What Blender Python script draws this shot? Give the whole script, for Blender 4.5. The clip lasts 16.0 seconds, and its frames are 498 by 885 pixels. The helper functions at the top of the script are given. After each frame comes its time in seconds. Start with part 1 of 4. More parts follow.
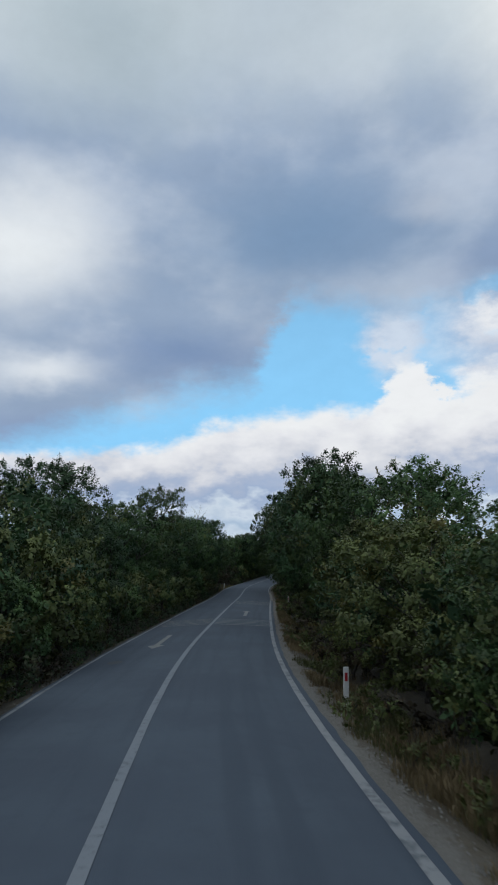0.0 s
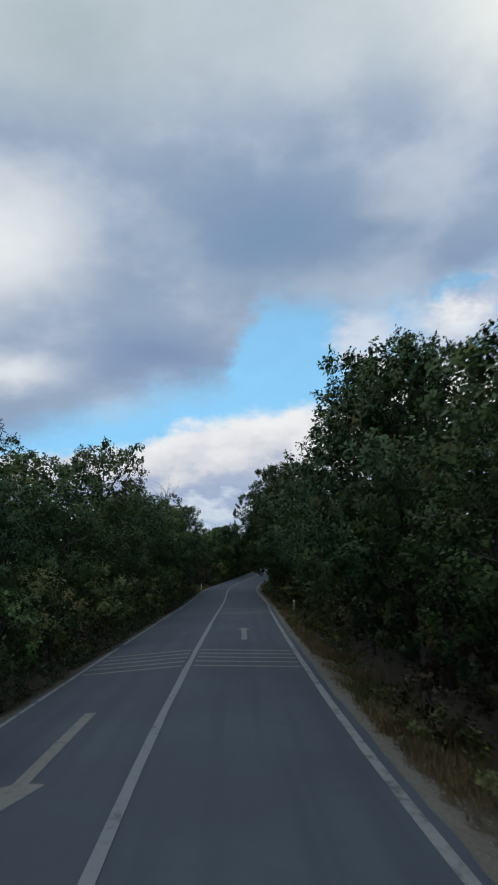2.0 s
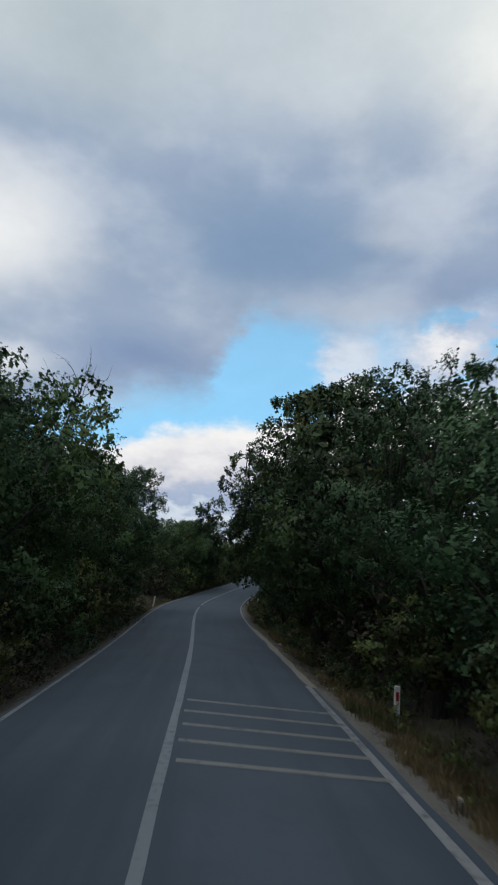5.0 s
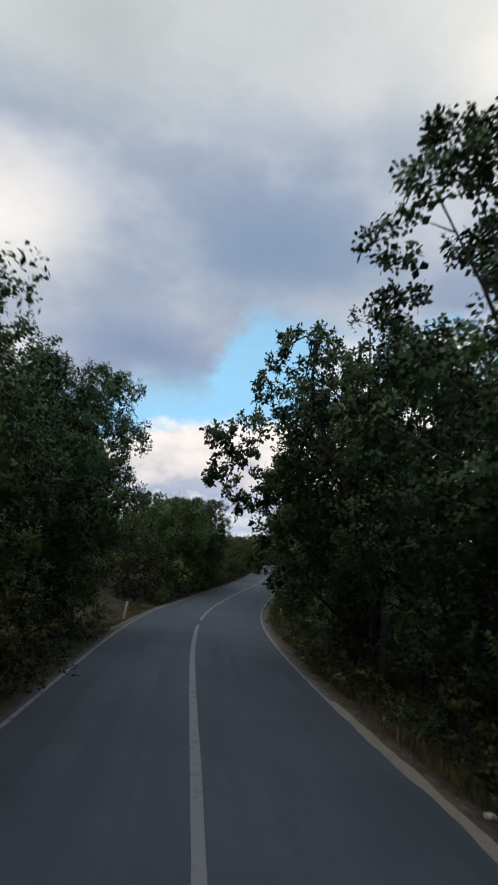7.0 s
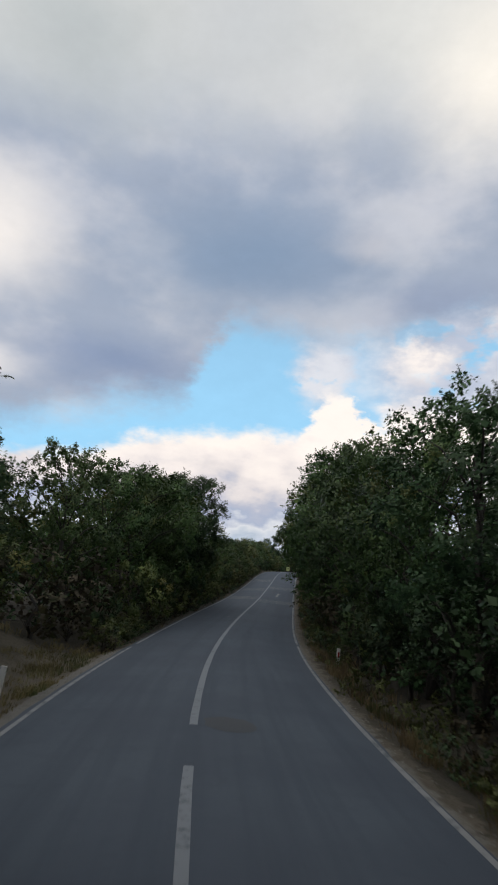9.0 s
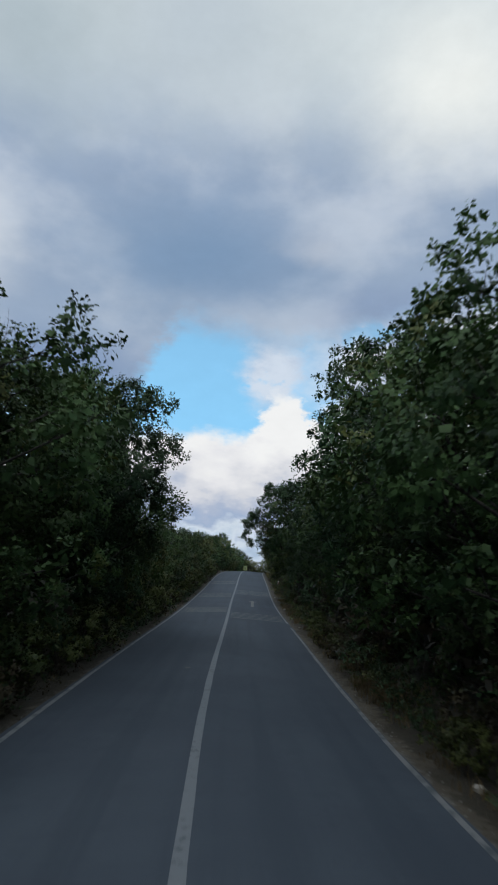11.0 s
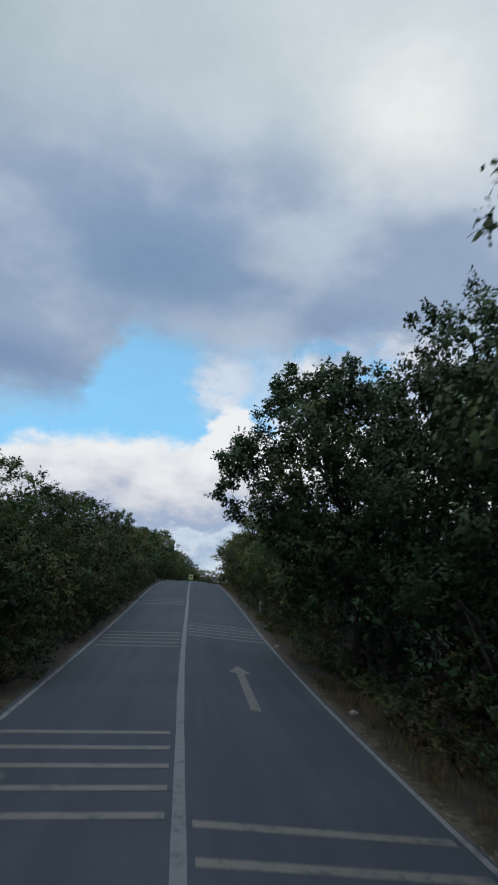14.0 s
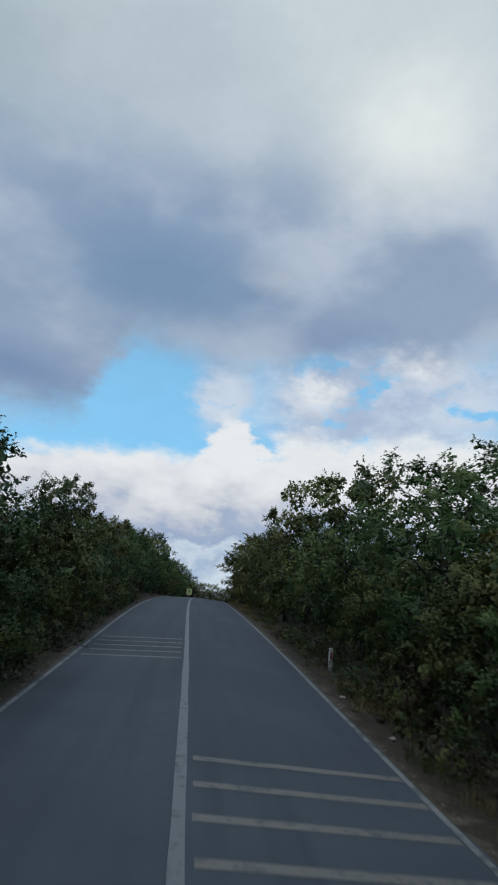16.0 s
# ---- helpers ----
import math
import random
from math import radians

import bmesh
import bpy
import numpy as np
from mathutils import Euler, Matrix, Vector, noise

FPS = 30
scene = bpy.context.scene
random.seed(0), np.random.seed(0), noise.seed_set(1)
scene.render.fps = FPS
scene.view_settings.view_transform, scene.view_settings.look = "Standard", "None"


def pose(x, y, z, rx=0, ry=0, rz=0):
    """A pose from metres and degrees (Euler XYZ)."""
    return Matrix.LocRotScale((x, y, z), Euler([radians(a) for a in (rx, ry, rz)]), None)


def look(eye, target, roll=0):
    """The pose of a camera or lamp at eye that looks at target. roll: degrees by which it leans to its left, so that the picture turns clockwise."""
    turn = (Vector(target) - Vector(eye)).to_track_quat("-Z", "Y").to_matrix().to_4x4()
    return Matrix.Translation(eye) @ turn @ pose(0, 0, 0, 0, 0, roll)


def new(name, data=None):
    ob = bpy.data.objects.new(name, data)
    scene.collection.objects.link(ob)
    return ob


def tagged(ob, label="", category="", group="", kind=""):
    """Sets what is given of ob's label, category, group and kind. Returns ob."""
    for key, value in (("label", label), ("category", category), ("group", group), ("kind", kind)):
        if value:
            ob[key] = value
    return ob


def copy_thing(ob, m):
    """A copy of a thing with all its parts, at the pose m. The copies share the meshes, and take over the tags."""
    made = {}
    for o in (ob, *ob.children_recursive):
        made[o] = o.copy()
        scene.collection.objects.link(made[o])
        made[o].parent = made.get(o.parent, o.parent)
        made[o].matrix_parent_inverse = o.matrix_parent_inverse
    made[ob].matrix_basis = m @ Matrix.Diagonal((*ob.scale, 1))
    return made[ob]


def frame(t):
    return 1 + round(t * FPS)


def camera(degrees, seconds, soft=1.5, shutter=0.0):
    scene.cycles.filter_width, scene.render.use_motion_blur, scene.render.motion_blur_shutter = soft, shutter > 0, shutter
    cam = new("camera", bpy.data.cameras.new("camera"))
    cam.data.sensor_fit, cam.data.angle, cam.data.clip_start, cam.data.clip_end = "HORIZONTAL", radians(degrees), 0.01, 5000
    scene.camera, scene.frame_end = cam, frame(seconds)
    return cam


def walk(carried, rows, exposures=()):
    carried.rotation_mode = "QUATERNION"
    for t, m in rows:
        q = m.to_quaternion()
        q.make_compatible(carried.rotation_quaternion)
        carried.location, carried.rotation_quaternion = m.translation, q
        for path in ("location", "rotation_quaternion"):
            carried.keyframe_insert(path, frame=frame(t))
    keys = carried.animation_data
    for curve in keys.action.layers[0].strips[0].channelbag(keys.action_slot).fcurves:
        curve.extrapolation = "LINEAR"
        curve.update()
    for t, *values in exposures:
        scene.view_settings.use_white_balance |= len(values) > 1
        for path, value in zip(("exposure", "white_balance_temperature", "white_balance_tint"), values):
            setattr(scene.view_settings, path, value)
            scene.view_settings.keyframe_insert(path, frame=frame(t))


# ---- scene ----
cam = camera(42.2, 16.0, soft=1.9, shutter=0.25)
# seconds, x, y, z, pitch, lean, yaw
PATH = [
    (0.0, 0.94, 0.08, 2.28, 11.33, 0.73, -0.00),
    (0.5, 0.64, 4.14, 2.19, 10.83, 0.52, -0.32),
    (1.0, 0.39, 8.19, 2.12, 10.32, 0.93, -1.07),
    (1.5, 0.19, 12.21, 2.08, 10.90, 1.74, -1.72),
    (2.0, -0.01, 16.28, 2.06, 11.22, 2.16, -2.26),
    (2.5, -0.15, 20.48, 2.04, 11.16, 0.94, -3.15),
    (3.0, -0.25, 24.79, 2.04, 11.19, 0.24, -4.12),
    (3.5, -0.29, 29.21, 2.04, 11.91, -0.66, -4.77),
    (4.0, -0.30, 33.72, 2.06, 12.26, -1.54, -5.07),
    (4.5, -0.30, 38.32, 2.09, 12.34, -2.37, -5.22),
    (5.0, -0.29, 42.99, 2.12, 12.30, -3.18, -5.45),
    (5.5, -0.29, 47.72, 2.16, 12.19, -3.95, -5.81),
    (6.0, -0.34, 52.50, 2.19, 12.28, -4.51, -5.56),
    (6.5, -0.39, 57.30, 2.21, 12.67, -5.39, -5.50),
    (7.0, -0.36, 62.11, 2.22, 12.21, -5.50, -6.29),
    (7.5, -0.28, 66.91, 2.24, 12.33, -5.70, -6.59),
    (8.0, -0.15, 71.74, 2.28, 12.73, -5.19, -6.68),
    (8.5, 0.00, 76.62, 2.34, 13.30, -4.57, -6.77),
    (9.0, 0.21, 81.61, 2.42, 13.12, -3.84, -7.75),
    (9.5, 0.51, 86.67, 2.52, 13.02, -3.32, -8.99),
    (10.0, 0.91, 91.78, 2.62, 13.01, -3.08, -10.25),
    (10.5, 1.42, 96.89, 2.72, 13.15, -3.01, -11.39),
    (11.0, 2.04, 102.00, 2.83, 13.44, -2.84, -12.22),
    (11.5, 2.78, 107.06, 2.96, 13.43, -2.18, -12.74),
    (12.0, 3.60, 112.07, 3.13, 14.06, -1.92, -13.89),
    (12.5, 4.44, 117.02, 3.34, 14.36, -3.05, -14.92),
    (13.0, 5.32, 121.90, 3.55, 14.84, -3.13, -15.92),
    (13.5, 6.24, 126.68, 3.77, 15.10, -4.23, -16.58),
    (14.0, 7.18, 131.36, 3.97, 14.63, -4.39, -17.47),
    (14.5, 8.14, 135.95, 4.18, 14.36, -3.60, -17.39),
    (15.0, 9.08, 140.51, 4.40, 15.24, -3.30, -17.18),
    (15.5, 10.00, 145.04, 4.67, 15.50, -4.29, -17.41),
    (16.0, 10.93, 149.56, 4.97, 15.84, -5.29, -17.73),
]
EXPOSURES = [(0.0, 0.0, 6250, 7), (1.5, 0.0, 6280, 7), (3.0, 0.05, 6500, 8), (5.5, 0.1, 6500, 8), (7.0, 0.2, 7000, 11), (8.2, 0.22, 7350, 13), (8.7, 0.2, 7250, 13), (10.8, 0.05, 6400, 7), (13.0, 0.0, 6300, 7), (14.5, 0.0, 6250, 7), (16.0, -0.08, 6200, 6)]
walk(cam, [(t, pose(x, y, z, 90 + p, r, w)) for t, x, y, z, p, r, w in PATH], EXPOSURES)

# ---------------------------------------------------------------- plan of the road
STEP, FIRST = 8.0, -10.0
ROAD_X = [0.92, 0.16, -0.51, -0.99, -1.17, -1.06, -0.84, -0.61, -0.33, -0.03, 0.14, 0.24, 0.48, 1.01, 1.91, 3.15, 4.66, 6.31, 7.94, 9.53, 11.19, 12.91, 14.65, 16.35, 18.06, 19.82, 21.65, 23.55, 25.52, 27.55, 29.63, 31.76, 33.92, 36.12, 38.34, 40.58, 42.81, 45.04, 47.25]
ROAD_Z = [0.28, 0.04, -0.14, -0.21, -0.24, -0.25, -0.21, -0.17, -0.12, -0.09, -0.05, 0.03, 0.18, 0.34, 0.49, 0.71, 1.05, 1.43, 1.76, 2.15, 2.67, 3.31, 4.02, 4.73, 5.36, 5.90, 6.38, 6.79, 7.13, 7.43, 7.67, 7.89, 8.07, 8.23, 8.38, 8.51, 8.64, 8.76, 8.88]
LANE, CROWN = 3.0, 0.05


def spline(ctrl, y):
    u = min(max((y - FIRST) / STEP, 1.0), len(ctrl) - 2.001)
    i = int(u)
    f = u - i
    b = ((1 - f) ** 3 / 6, (3 * f ** 3 - 6 * f * f + 4) / 6, (-3 * f ** 3 + 3 * f * f + 3 * f + 1) / 6, f ** 3 / 6)
    return sum(w * ctrl[i - 1 + k] for k, w in enumerate(b))


def road_x(y):
    return spline(ROAD_X, y) + 4.0 * max(0.0, min(y, 330) - 235) ** 2 / 2500


def road_z(y):
    return spline(ROAD_Z, y)


def on_road(y, off, lift=0.0):
    d = (road_x(y + 0.5) - road_x(y - 0.5))
    n = 1 / math.sqrt(1 + d * d)
    return Vector((road_x(y) + off * n, y - off * d * n, road_z(y) - CROWN * abs(off) + lift))


def smooth(a, b, v):
    t = min(max((v - a) / (b - a), 0.0), 1.0)
    return t * t * (3 - 2 * t)


def ground_z(x, y):
    off = x - road_x(y)
    a = abs(off)
    z = road_z(y) - CROWN * min(a, 3.3)
    if -2.93 < off < 3.2:
        return z - 0.06
    ditch = 0.32 * (1 - smooth(95, 125, y)) + 0.05
    z -= ditch * smooth(3.35, 4.4, a + (0.3 if off < 0 else 0))
    rise = 0.45 if off > 0 else 0.55 + 0.5 * smooth(84, 90, y) * (1 - smooth(101, 108, y))
    z += rise * smooth(4.8, 8.0, a)
    z -= 0.05 * (1 - smooth(3.3, 3.8, a))
    z += 0.10 * smooth(3.4, 4.5, a) * noise.noise(Vector((x * 0.7, y * 0.7, 0))) + 0.035 * smooth(3.35, 3.8, a) * noise.noise(Vector((x * 3, y * 3, 5)))
    far = smooth(60, 400, max(a, abs(y - 150) - 60))
    z += far * 1.5 * noise.noise(Vector((x * 0.008, y * 0.008, 2)))
    return z


# ---------------------------------------------------------------- world
world = bpy.data.worlds.new("cloudy_sky")
scene.world = world
world.use_nodes = True
wt = world.node_tree
wt.nodes.clear()


class Nodes:
    """Short hand for building shader trees."""

    def __init__(self, tree):
        self.t = tree

    def put(self, sock, v):
        if isinstance(v, bpy.types.NodeSocket):
            self.t.links.new(v, sock)
        elif v is not None:
            sock.default_value = v

    def n(self, kind, **kw):
        node = self.t.nodes.new(kind)
        for k, v in kw.items():
            setattr(node, k, v)
        return node

    def m(self, op, a, b=None, c=None, clamp=False):
        node = self.n("ShaderNodeMath", operation=op, use_clamp=clamp)
        for s, v in zip(node.inputs, (a, b, c)):
            self.put(s, v)
        return node.outputs[0]

    def ramp01(self, v, lo, hi, to0=0.0, to1=1.0):
        node = self.n("ShaderNodeMapRange", interpolation_type="SMOOTHSTEP")
        for s, x in zip(node.inputs, (v, lo, hi, to0, to1)):
            self.put(s, x)
        return node.outputs[0]

    def mix(self, f, a, b):
        node = self.n("ShaderNodeMix", data_type="RGBA")
        self.put(node.inputs[0], f)
        self.put(node.inputs[6], a)
        self.put(node.inputs[7], b)
        return node.outputs[2]

    def noise(self, vec, scale, detail=4.0, rough=0.55, off=0.0, color=False):
        node = self.n("ShaderNodeTexNoise")
        if off:
            add = self.n("ShaderNodeVectorMath", operation="ADD")
            self.put(add.inputs[0], vec)
            add.inputs[1].default_value = (off, off * 0.7, -off)
            vec = add.outputs[0]
        self.put(node.inputs["Vector"], vec)
        node.inputs["Scale"].default_value = scale
        node.inputs["Detail"].default_value = detail
        node.inputs["Roughness"].default_value = rough
        return node.outputs["Color" if color else "Fac"]


def srgb(r, g, b):
    f = lambda c: c / 12.92 / 255 if c < 10.3 else ((c / 255 + 0.055) / 1.055) ** 2.4
    return (f(r), f(g), f(b), 1.0)


w = Nodes(wt)
co = w.n("ShaderNodeTexCoord").outputs["Generated"]
sep = w.n("ShaderNodeSeparateXYZ")
w.put(sep.inputs[0], co)
DEG = 180 / math.pi
az0 = w.m("MULTIPLY", w.m("ARCTAN2", sep.outputs[0], sep.outputs[1]), DEG)
el0 = w.m("MULTIPLY", w.m("ARCSINE", sep.outputs[2]), DEG)
# the sky's own noise, finer towards the horizon
plane = w.n("ShaderNodeCombineXYZ")
w.put(plane.inputs[0], az0)
w.put(plane.inputs[1], w.m("MULTIPLY", el0, 1.7))
flat = plane.outputs[0]
w1 = w.m("SUBTRACT", w.noise(flat, 0.10, 5, 0.55), 0.5)
w2 = w.m("SUBTRACT", w.noise(flat, 0.10, 5, 0.55, off=37.0), 0.5)
f1 = w.m("SUBTRACT", w.noise(flat, 0.45, 6, 0.62, off=11.0), 0.5)
f2 = w.m("SUBTRACT", w.noise(flat, 0.45, 6, 0.62, off=71.0), 0.5)
az = w.m("ADD", w.m("ADD", az0, w.m("MULTIPLY", w1, 6.0)), w.m("MULTIPLY", f1, 3.0))
el = w.m("ADD", w.m("ADD", el0, w.m("MULTIPLY", w2, 4.0)), w.m("MULTIPLY", f2, 2.4))
soft_az = w.m("ADD", az0, w.m("MULTIPLY", w1, 7.0))
soft_el = w.m("ADD", el0, w.m("MULTIPLY", w2, 5.0))


def blob(a, e, ra, re, x=None, y=None, inner=0.0):
    x, y = x or soft_az, y or soft_el
    dx = w.m("DIVIDE", w.m("SUBTRACT", x, a), ra)
    dy = w.m("DIVIDE", w.m("SUBTRACT", y, e), re)
    d = w.m("SQRT", w.m("ADD", w.m("MULTIPLY", dx, dx), w.m("MULTIPLY", dy, dy)))
    return w.ramp01(d, 1.0, inner)


sky = w.n("ShaderNodeTexSky", sky_type="NISHITA", sun_disc=False)
sky.sun_elevation, sky.sun_rotation = radians(66), radians(255)
sky.altitude = 200
blue = w.n("ShaderNodeVectorMath", operation="SCALE")
w.put(blue.inputs[0], sky.outputs[0])
blue.inputs["Scale"].default_value = 0.115
haze = w.ramp01(el0, 30, 10)
col = w.mix(w.m("ADD", 0.62, w.m("MULTIPLY", haze, 0.3)), blue.outputs[0], srgb(146, 210, 252))
# a bank of cumulus along the horizon
tower = w.ramp01(w.m("ABSOLUTE", w.m("SUBTRACT", w.m("ADD", az, w.m("MULTIPLY", f2, 4.0)), 15.2)), 4.0, 0.3)
top = w.m("ADD", 13.7, w.m("MULTIPLY", tower, 3.9))
top = w.m("ADD", top, w.m("MULTIPLY", w.ramp01(az, 16, 21), 2.4))
top = w.m("SUBTRACT", top, w.m("MULTIPLY", w.ramp01(az, 1, -14), 3.2))
below = w.m("SUBTRACT", top, el)
bank = w.ramp01(below, -0.9, 0.9)
ramp = w.n("ShaderNodeValToRGB")
w.put(ramp.inputs[0], w.m("DIVIDE", w.m("ADD", w.m("SUBTRACT", w.m("ADD", 9.4, w.m("MULTIPLY", top, 0.28)), w.m("ADD", el0, w.m("MULTIPLY", w2, 3.0))), w.m("ADD", w.m("MULTIPLY", f2, 3.0), w.m("MULTIPLY", w.m("SUBTRACT", w.noise(flat, 0.24, 4, 0.5, off=91.0), 0.5), 9.0))), 14.0))
ramp.color_ramp.elements[0].position, ramp.color_ramp.elements[0].color = 0.0, srgb(240, 238, 238)
ramp.color_ramp.elements[1].position, ramp.color_ramp.elements[1].color = 1.0, srgb(205, 215, 226)
for p_, c_ in ((0.14, (230, 228, 231)), (0.26, (212, 212, 219)), (0.38, (172, 182, 204)), (0.46, (160, 175, 202)), (0.54, (205, 214, 226)), (0.66, (170, 188, 210)), (0.8, (212, 220, 230))):
    e_ = ramp.color_ramp.elements.new(p_)
    e_.color = srgb(*c_)
# a thin grey layer and loose puffs between the bank and the deck
layer = w.m("MAXIMUM", blob(14.0, 19.6, 4.6, 5.0, az, el, 0.35), blob(29, 20.0, 17, 7.0, az, el, 0.45))
col = w.mix(w.m("MULTIPLY", w.m("MULTIPLY", layer, 0.92), w.ramp01(w.noise(flat, 0.22, 4, 0.55, off=53.0), 0.34, 0.47)), col, w.mix(w.ramp01(w.m("ADD", w1, w.m("MULTIPLY", f1, 0.35)), -0.14, 0.14), srgb(180, 191, 213), srgb(210, 216, 228)))
puffs = w.m("MAXIMUM", blob(21.5, 20.2, 3.6, 2.6, az, el, 0.2), blob(21.0, 16.4, 3.0, 1.9, az, el, 0.2))
puffs = w.m("MAXIMUM", puffs, blob(32.0, 23.6, 6.0, 3.2, az, el, 0.2))
col = w.mix(w.m("MULTIPLY", puffs, 0.92), col, w.mix(w.ramp01(w.m("ADD", w2, w.m("MULTIPLY", f2, 0.5)), -0.12, 0.14), srgb(240, 238, 239), srgb(208, 211, 222)))
col = w.mix(bank, col, ramp.outputs[0])
# the grey deck overhead, with its lower edge
left_edge = w.m("SUBTRACT", 23.4, w.m("ADD", w.m("MULTIPLY", w.ramp01(az, 4.6, 0.2), 6.6), w.m("MULTIPLY", w.m("MAXIMUM", w.m("SUBTRACT", 1.0, az), 0.0), 0.26)))
right_edge = w.m("SUBTRACT", 23.4, w.m("MULTIPLY", w.m("MINIMUM", w.m("MAXIMUM", w.m("SUBTRACT", az, 5.0), 0.0), 7.0), 0.16))
right_edge = w.m("ADD", right_edge, w.m("MULTIPLY", w.ramp01(az, 20, 32), 3.0))
edge = w.m("MINIMUM", left_edge, right_edge)
edge = w.m("MAXIMUM", edge, 11.0)
above = w.m("SUBTRACT", el, edge)
deck = w.ramp01(above, -1.7, 2.4)
body = srgb(150, 166, 190)
d_col = w.mix(w.ramp01(w.noise(flat, 0.07, 5, 0.5, off=5.0), 0.42, 0.66), body, srgb(186, 195, 210))
d_col = w.mix(w.ramp01(soft_el, 34, 46), d_col, srgb(206, 213, 217))
d_col = w.mix(w.m("MULTIPLY", blob(-14, 43, 17, 10), 0.85), d_col, srgb(172, 184, 192))
d_col = w.mix(w.m("MULTIPLY", blob(4, 46, 17, 10), 0.5), d_col, srgb(166, 178, 192))
d_col = w.mix(w.m("MULTIPLY", blob(-21, 27.0, 13, 9), 0.88), d_col, srgb(240, 240, 240))
d_col = w.mix(w.m("MULTIPLY", blob(-18, 17.2, 9, 2.4), 0.9), d_col, srgb(228, 230, 234))
d_col = w.mix(w.m("MULTIPLY", blob(-6, 18.5, 13, 4.5), 0.85), d_col, srgb(124, 145, 180))
d_col = w.mix(w.m("MULTIPLY", blob(-20, 12.5, 12, 3.0), 0.8), d_col, srgb(140, 158, 190))
d_col = w.mix(w.m("MULTIPLY", blob(6, 29.0, 20, 8.5), 0.92), d_col, srgb(122, 147, 178))
d_col = w.mix(w.m("MULTIPLY", blob(24, 25.0, 10, 3.5), 0.6), d_col, srgb(132, 150, 182))
d_col = w.mix(w.m("MULTIPLY", blob(31, 41, 14, 9), 0.85), d_col, srgb(240, 240, 236))
d_col = w.mix(w.m("MULTIPLY", blob(17, 31.0, 5, 2.4), 0.45), d_col, srgb(196, 200, 210))
col = w.mix(deck, col, d_col)
fine = w.m("MULTIPLY", w.m("ADD", f1, w1), 0.10)
gain = w.n("ShaderNodeVectorMath", operation="SCALE")
w.put(gain.inputs[0], col)
w.put(gain.inputs["Scale"], w.m("ADD", 1.0, fine))
under = w.ramp01(el0, -2.0, 0.5)
col = w.mix(under, srgb(70, 74, 70), gain.outputs[0])
bg = w.n("ShaderNodeBackground")
w.put(bg.inputs[0], col)
bg.inputs[1].default_value = 1.0
w.put(w.n("ShaderNodeOutputWorld").inputs[0], bg.outputs[0])

sun = bpy.data.lights.new("veiled_sun", "SUN")
sun.energy, sun.angle, sun.color = 0.45, radians(25), (1.0, 0.98, 0.96)
sun_ob = new("veiled_sun", sun)
sun_ob.matrix_world = look((-39, 15, 91), (0, 25, 0))

# ---------------------------------------------------------------- materials


def material(name):
    m = bpy.data.materials.new(name)
    m.use_nodes = True
    m.node_tree.nodes.clear()
    k = Nodes(m.node_tree)
    b = k.n("ShaderNodeBsdfPrincipled")
    out = k.n("ShaderNodeOutputMaterial")
    k.t.links.new(b.outputs[0], out.inputs[0])
    pos = k.n("ShaderNodeTexCoord").outputs["Object"]
    return m, k, b, out, pos


def bump(k, b, height, strength, distance):
    node = k.n("ShaderNodeBump")
    node.inputs["Strength"].default_value = strength
    node.inputs["Distance"].default_value = distance
    k.put(node.inputs["Height"], height)
    k.put(b.inputs["Normal"], node.outputs[0])


def asphalt():
    m, k, b, out, pos = material("worn_asphalt")
    big = k.noise(pos, 0.35, 4)
    mid = k.noise(pos, 2.5, 5, 0.6, off=3.0)
    grain = k.noise(pos, 90, 3, 0.7)
    stones = k.n("ShaderNodeTexVoronoi")
    k.put(stones.inputs["Vector"], pos)
    stones.inputs["Scale"].default_value = 70
    c = k.mix(k.ramp01(big, 0.35, 0.65), (0.047, 0.062, 0.087, 1), (0.058, 0.077, 0.104, 1))
    c = k.mix(k.m("MULTIPLY", k.ramp01(mid, 0.5, 0.75), 0.5), c, (0.040, 0.054, 0.077, 1))
    c = k.mix(k.m("MULTIPLY", k.ramp01(grain, 0.5, 0.7), 0.35), c, (0.074, 0.084, 0.098, 1))
    # long streaks of wear along the lanes, and a few dark seams
    along = k.n("ShaderNodeMapping")
    k.put(along.inputs[0], k.n("ShaderNodeAttribute", attribute_name="lane").outputs["Vector"])
    along.inputs["Scale"].default_value = (1.5, 0.05, 1.0)
    streak = k.noise(along.outputs[0], 1.6, 3, 0.55, off=9.0)
    c = k.mix(k.m("MULTIPLY", k.ramp01(streak, 0.42, 0.66), 0.65), c, (0.038, 0.052, 0.074, 1))
    seam = k.m("ABSOLUTE", k.m("SUBTRACT", k.noise(pos, 0.22, 5, 0.6, off=31.0), 0.5))
    c = k.mix(k.m("MULTIPLY", k.ramp01(seam, 0.003, 0.0), 0.12), c, (0.022, 0.028, 0.038, 1))
    k.put(b.inputs["Base Color"], c)
    b.inputs["Roughness"].default_value = 0.82
    b.inputs["Specular IOR Level"].default_value = 0.35
    bump(k, b, stones.outputs[0], 0.35, 0.004)
    return m


def paint(name, a, wear, scale=7.0):
    m, k, b, out, pos = material(name)
    n1 = k.noise(pos, scale, 6, 0.68)
    n2 = k.noise(pos, 0.8, 3, 0.5, off=9.0)
    f = k.ramp01(k.m("ADD", k.m("MULTIPLY", n1, 0.75), k.m("MULTIPLY", n2, 0.25)), wear - 0.07, wear + 0.10)
    k.put(b.inputs["Base Color"], k.mix(f, a, (0.048, 0.062, 0.080, 1)))
    b.inputs["Roughness"].default_value = 0.65
    bump(k, b, n1, 0.2, 0.004)
    return m


